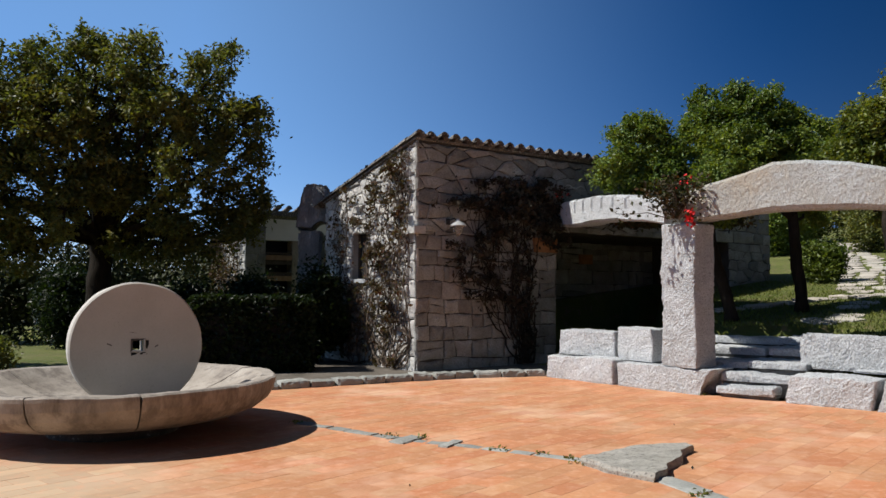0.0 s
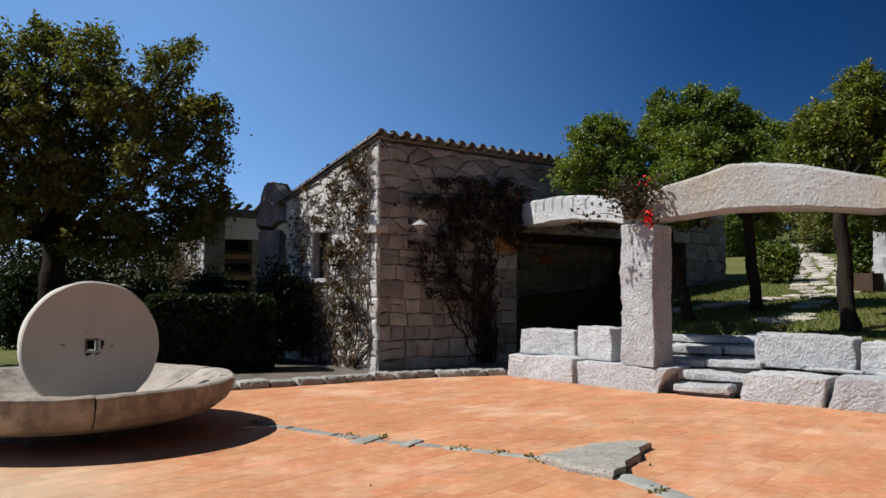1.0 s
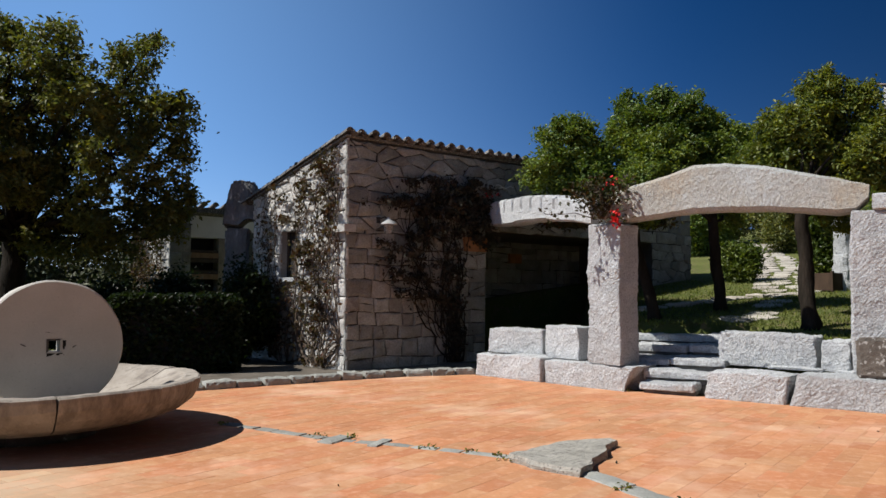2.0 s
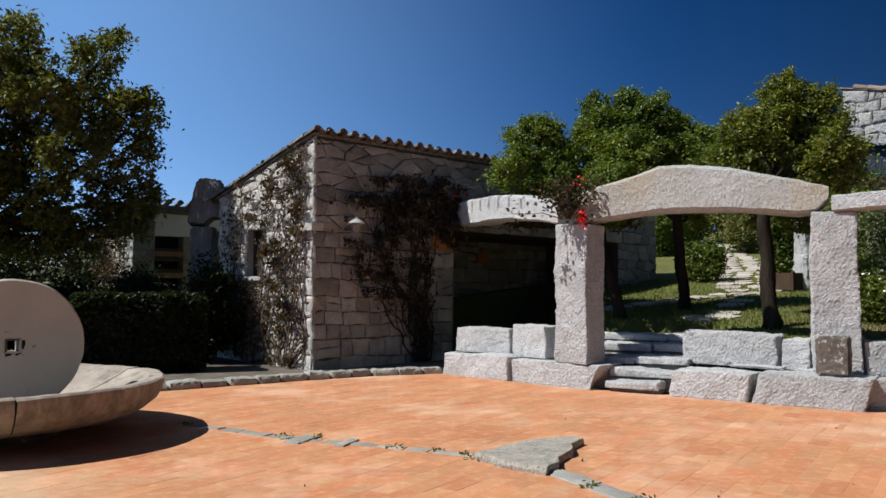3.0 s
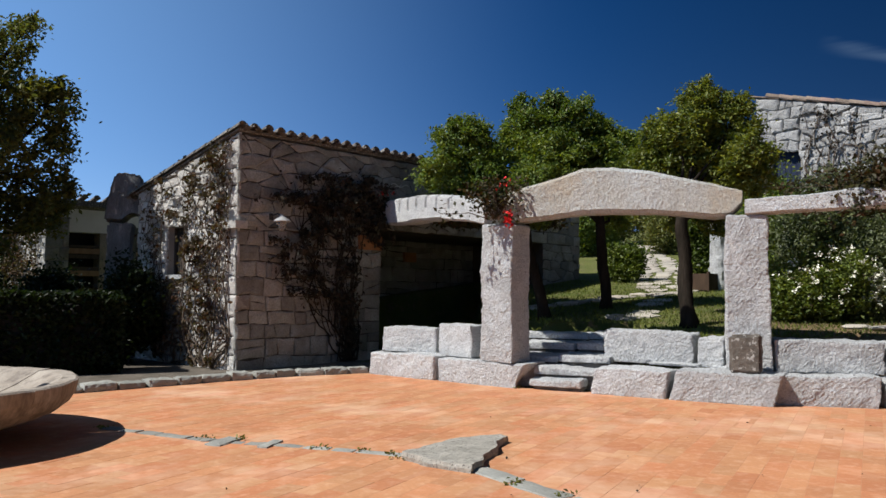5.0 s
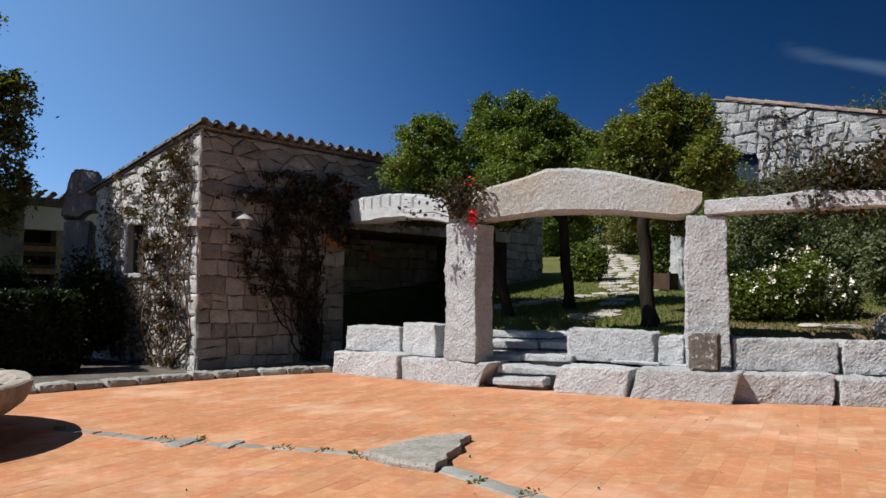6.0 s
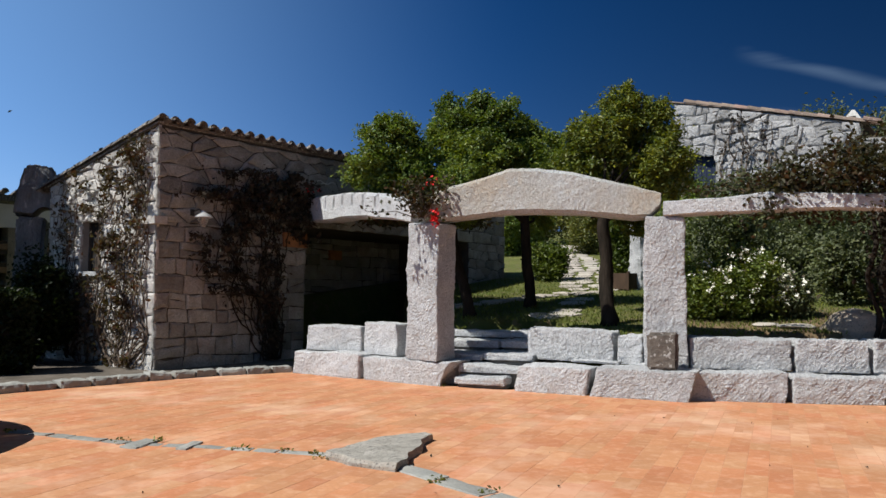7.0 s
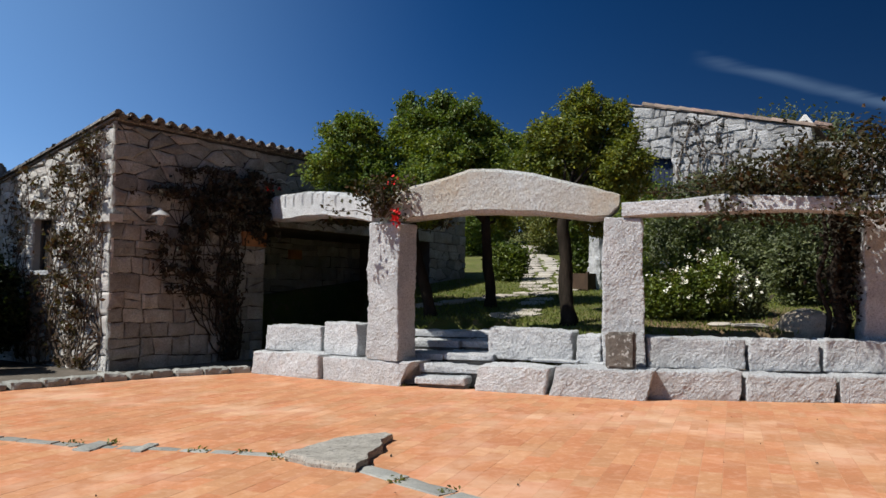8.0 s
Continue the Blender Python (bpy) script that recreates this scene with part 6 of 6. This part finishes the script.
spots = [(rng.uniform(2.5, 9.5), rng.uniform(5.5, 9.5), 0.012) for _ in range(18)] + [(rng.uniform(-1, 3), rng.uniform(5.5, 8), 0.012) for _ in range(4)]
spots = [q for q in spots if q[1] < edge_y(q[0]) - 0.1]
tagged(leaves("dry_leaves", spots, 0.016, DARKVINELEAF, None, rng), "scattered dry leaves on the tiles", "leaves", kind="stuff")

# ---------------------------------------------------------------- stones of the walls


def fit_stone(parent, origin, along, out, corners, rng, material, proud, gap, ragged):
    """One stone in a wall face: its joint sides, a knocked arris and a slightly uneven face."""
    fine = []
    for c, d in zip(corners, corners[1:] + corners[:1]):
        k = 2 if math.dist(c, d) > 0.16 else 1
        fine += [(c[0] + (d[0] - c[0]) * i / k, c[1] + (d[1] - c[1]) * i / k) for i in range(k)]
    corners = [(s + rng.uniform(-1, 1) * ragged, z + rng.uniform(-1, 1) * ragged) for s, z in fine]
    cs, cz = sum(c[0] for c in corners) / len(corners), sum(c[1] for c in corners) / len(corners)
    p = rng.uniform(*proud)
    small = min(max(c[0] for c in corners) - min(c[0] for c in corners), max(c[1] for c in corners) - min(c[1] for c in corners))
    tilt = rng.uniform(-0.05, 0.05, 2)
    bm = bmesh.new()
    rows = []
    for inset, d in ((gap, -0.02), (gap, p * 0.55), (gap + 0.10 * small, p)):
        row = []
        for s, z in corners:
            ds, dz = cs - s, cz - z
            l = math.hypot(ds, dz) or 1
            s, z = s + ds / l * inset * 1.35, z + dz / l * inset * 1.35
            deep = d + (rng.uniform(-0.007, 0.007) - ds * tilt[0] - dz * tilt[1] if d > 0 else 0)
            row.append(bm.verts.new(origin + along * s + Vector((0, 0, z)) + out * deep))
        rows.append(row)
    n = len(corners)
    for a, b in zip(rows, rows[1:]):
        for i in range(n):
            bm.faces.new([a[i], a[(i + 1) % n], b[(i + 1) % n], b[i]])
    c = bm.verts.new(origin + along * cs + Vector((0, 0, cz)) + out * (p + rng.uniform(0, 0.012)))
    for i in range(n):
        bm.faces.new([rows[-1][i], rows[-1][(i + 1) % n], c])
    bmesh.ops.recalc_face_normals(bm, faces=bm.faces)
    part("stone", bm, material, parent)


def ashlar(parent, origin, along, out, s0, s1, z0, top, seed, material, course=(0.2, 0.36), width=(0.28, 0.75), proud=(0.02, 0.05), holes=(), gap=0.008, bend=0.08, ragged=0.012):
    """Irregular coursed stones set in a wall face, each a piece of its own; places are under the parent."""
    rng = np.random.default_rng(seed)
    origin, along, out = Vector(origin), Vector(along), Vector(out)

    def shift(s, z):
        a = Vector((s * 1.7, z * 1.7, seed))
        return s + bend * 0.8 * noise.noise(a), z + bend * 1.5 * noise.noise(a + Vector((9, 4, 0)))

    def stone(corners):
        corners = [shift(*c) for c in corners]
        corners = [(s, min(z, top(s))) for s, z in corners]
        if max(c[1] for c in corners) - min(c[1] for c in corners) > 0.05:
            fit_stone(parent, origin, along, out, corners, rng, material, proud, gap, ragged)

    z = z0
    while z < max(top(s0), top(s1)) - 0.04:
        h = rng.uniform(*course)
        s = s0
        while s < s1 - 0.02:
            w = rng.uniform(*width) * (0.8 + 0.6 * h / course[1] * 0.5)
            e = s + w if s1 - s - w > width[0] * 0.6 else s1
            mid = (s + e) / 2
            blocked = any(a - 0.01 < mid < b + 0.01 and c - 0.02 < z + h / 2 < d + 0.02 for a, b, c, d in holes)
            for a, b, c, d in holes:
                if not blocked and c - 0.05 < z + h / 2 < d + 0.05:
                    if s < a < e:
                        e = a
                    elif s < b < e and s >= a - 0.01:
                        s = b
            if not blocked and e - s > 0.06 and z < top(mid):
                lean = rng.uniform(-0.10, 0.10) * h
                lo0, lo1, hi1, hi0 = (s, z), (e, z), (e, z + h), (s, z + h)
                if h > 0.26 and rng.random() < 0.38 and e - s > 0.3:
                    k0, k1 = z + h * rng.uniform(0.35, 0.65), z + h * rng.uniform(0.35, 0.65)
                    if rng.random() < 0.5:
                        stone([lo0, lo1, (e, k1), (s, k0)])
                        stone([(s, k0), (e, k1), hi1, hi0])
                    else:
                        f = s + (e - s) * rng.uniform(0.35, 0.65)
                        g = f + rng.uniform(-0.12, 0.12)
                        stone([lo0, (f, z), (g, z + h), hi0])
                        stone([(f, z), lo1, hi1, (g, z + h)])
                else:
                    stone([lo0, ((s + e) / 2, z + lean * 0.3), lo1, hi1, ((s + e) / 2 + lean, z + h), hi0])
            s = e
        z += h


def half_plane(poly, nx, ny, c):
    """The part of a polygon where nx x + ny y <= c."""
    out_ = []
    for (x0, y0), (x1, y1) in zip(poly, poly[1:] + poly[:1]):
        d0, d1 = nx * x0 + ny * y0 - c, nx * x1 + ny * y1 - c
        if d0 <= 0:
            out_.append((x0, y0))
        if d0 * d1 < 0:
            f = d0 / (d0 - d1)
            out_.append((x0 + (x1 - x0) * f, y0 + (y1 - y0) * f))
    return out_


def rubble(parent, origin, along, out, s0, s1, z0, top, seed, material, dx, dz, jitter=0.34, proud=(0.02, 0.05), holes=(), gap=0.008, ragged=0.008):
    """Irregular many-sided stones fitted together, each a piece of its own; places are under the parent."""
    rng = np.random.default_rng(seed)
    origin, along, out = Vector(origin), Vector(along), Vector(out)
    high = max(top(s0), top(s1))
    seeds, row = [], 0
    for z in np.arange(z0 + dz / 2, high + dz, dz):
        for s in np.arange(s0 - dx / 2 + (row % 2) * dx / 2, s1 + dx, dx):
            seeds.append((s + rng.uniform(-jitter, jitter) * dx, z + rng.uniform(-jitter, jitter) * dz))
        row += 1
    k = dx / dz * 1.25        # stones lie flat: nearness counts more upwards
    for i, (s, z) in enumerate(seeds):
        poly = [(s - dx * 1.6, z - dz * 1.6), (s + dx * 1.6, z - dz * 1.6), (s + dx * 1.6, z + dz * 1.6), (s - dx * 1.6, z + dz * 1.6)]
        for j, (a, b) in enumerate(seeds):
            if i != j and abs(a - s) < dx * 2.6 and abs(b - z) < dz * 2.6:
                nx, ny = a - s, (b - z) * k * k
                poly = half_plane(poly, nx, ny, nx * (a + s) / 2 + ny * (b + z) / 2)
                if len(poly) < 3:
                    break
        for n in ((-1, 0, -s0), (1, 0, s1), (0, -1, -z0)):
            poly = half_plane(poly, *n) if len(poly) > 2 else poly
        slope = (top(s + 0.1) - top(s - 0.1)) / 0.2
        poly = half_plane(poly, -slope, 1, top(s) - slope * s) if len(poly) > 2 else poly
        for a, b, c, d in holes:
            if len(poly) > 2 and max(p[0] for p in poly) > a and min(p[0] for p in poly) < b and max(p[1] for p in poly) > c and min(p[1] for p in poly) < d:
                gaps = ((a - s, (1, 0, a)), (s - b, (-1, 0, -b)), (c - z, (0, 1, c)), (z - d, (0, -1, -d)))
                best = max(gaps, key=lambda g: g[0])
                poly = half_plane(poly, *best[1])
        if len(poly) < 3:
            continue
        w, h = max(p[0] for p in poly) - min(p[0] for p in poly), max(p[1] for p in poly) - min(p[1] for p in poly)
        if w < 0.06 or h < 0.05:
            continue
        fit_stone(parent, origin, along, out, poly, rng, material, proud, gap, ragged)


NONE = Vector((0, 0, 0))
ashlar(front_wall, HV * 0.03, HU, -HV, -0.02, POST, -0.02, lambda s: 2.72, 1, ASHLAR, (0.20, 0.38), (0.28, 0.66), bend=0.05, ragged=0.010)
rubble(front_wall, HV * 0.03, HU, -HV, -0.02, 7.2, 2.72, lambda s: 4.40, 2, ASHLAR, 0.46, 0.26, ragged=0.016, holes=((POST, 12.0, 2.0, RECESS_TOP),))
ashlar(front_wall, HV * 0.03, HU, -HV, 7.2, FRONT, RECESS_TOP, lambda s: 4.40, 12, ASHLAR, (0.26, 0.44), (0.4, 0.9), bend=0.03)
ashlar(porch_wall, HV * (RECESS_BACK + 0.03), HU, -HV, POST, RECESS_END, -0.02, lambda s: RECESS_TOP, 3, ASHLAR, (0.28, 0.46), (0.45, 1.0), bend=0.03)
rubble(far_pier, HV * 0.03, HU, -HV, RECESS_END, FRONT, 0.5, lambda s: RECESS_TOP, 4, ASHLAR, 0.46, 0.27, ragged=0.016)
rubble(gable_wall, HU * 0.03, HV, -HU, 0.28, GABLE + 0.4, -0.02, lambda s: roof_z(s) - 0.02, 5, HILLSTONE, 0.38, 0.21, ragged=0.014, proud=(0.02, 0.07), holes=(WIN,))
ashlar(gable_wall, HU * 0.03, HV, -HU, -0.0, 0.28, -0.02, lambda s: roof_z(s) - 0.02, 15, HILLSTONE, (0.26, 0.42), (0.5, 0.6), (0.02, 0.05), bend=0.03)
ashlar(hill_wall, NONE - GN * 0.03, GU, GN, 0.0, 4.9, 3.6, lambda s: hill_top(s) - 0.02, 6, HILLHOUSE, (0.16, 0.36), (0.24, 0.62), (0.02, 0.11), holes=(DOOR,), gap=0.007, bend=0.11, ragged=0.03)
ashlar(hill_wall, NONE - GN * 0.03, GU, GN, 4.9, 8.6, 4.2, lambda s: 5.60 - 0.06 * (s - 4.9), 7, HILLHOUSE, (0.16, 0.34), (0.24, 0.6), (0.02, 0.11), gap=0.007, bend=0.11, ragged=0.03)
ashlar(far_side, HU * 0.03, HV, -HU, 0.0, 2.3, 0.3, lambda s: 3.3 - 0.2 * s, 8, HILLSTONE, (0.2, 0.34), (0.25, 0.5), bend=0.03)
ashlar(far_pier_, HV * 0.03, HU, -HV, 0.0, 0.6, 0.3, lambda s: 3.35, 9, ASHLAR, (0.2, 0.34), (0.25, 0.5), bend=0.03)

# ---------------------------------------------------------------- tiles of the square
def tile_mesh(h=0.016):
    """One clay tile with softened arrises, its top at z = 0."""
    a, b, c = (TL - JOINT) / 2, (TW - JOINT) / 2, 0.003
    v = [(sx * a, sy * b, -h) for sx, sy in ((-1, -1), (1, -1), (1, 1), (-1, 1))]
    v += [(sx * a, sy * b, -0.0008) for sx, sy in ((-1, -1), (1, -1), (1, 1), (-1, 1))]
    v += [(sx * (a - c), sy * (b - c), 0) for sx, sy in ((-1, -1), (1, -1), (1, 1), (-1, 1))]
    f = [(8, 9, 10, 11)]
    for k in (0, 4):
        f += [(k + i, k + (i + 1) % 4, k + 4 + (i + 1) % 4, k + 4 + i) for i in range(4)]
    return v, f


tv, tf = tile_mesh()
tile_me = bpy.data.meshes.new("tile")
tile_me.from_pydata(tv, [], tf)
tile_me.materials.append(TERRACOTTA)
rng = np.random.default_rng(99)
base_v = np.array(tv)
rest_v, rest_f, made = [], [], 0
turn3 = np.array([[TU.x, TV.x], [TU.y, TV.y]])
cells = []
for j in range(-90, 110):
    for i in range(-60, 60):
        p = TU * ((i + 0.5 * (j % 2)) * TL) + TV * (j * TW)
        if -12 < p.x < 13 and -5.8 < p.y < edge_y(p.x) + 0.12 and (Vector((p.x, p.y, 0)) - BASIN_AT).length > 1.1:
            cells.append((p.x, p.y))
single = {c for c in sorted(cells, key=lambda c: math.hypot(c[0] - 2.2, c[1] - 5.6))[:300]}
for x, y in cells:
    tip = rng.normal(size=2) * 0.003
    dz = rng.normal() * 0.0005
    if (x, y) in single:
        ob = new("tile", tile_me)
        ob.parent = square
        ob.matrix_basis = Matrix.Translation((x, y, dz)) @ Matrix.Rotation(TILE_A, 4, "Z") @ Matrix.Rotation(tip[0], 4, "X")
        continue
    q = base_v.copy()
    q[:, 2] += dz + tip[0] * q[:, 1]
    q[:, :2] = q[:, :2] @ turn3.T + [x, y]
    k = len(rest_v)
    rest_v += q.tolist()
    rest_f += [tuple(k + i for i in f) for f in tf]
rest = bpy.data.meshes.new("tile_field")
rest.from_pydata(rest_v, [], rest_f)
rest.materials.append(TERRACOTTA_FIELD)
ob = tagged(new("tile_field", rest), "", kind="stuff")
ob.parent = square
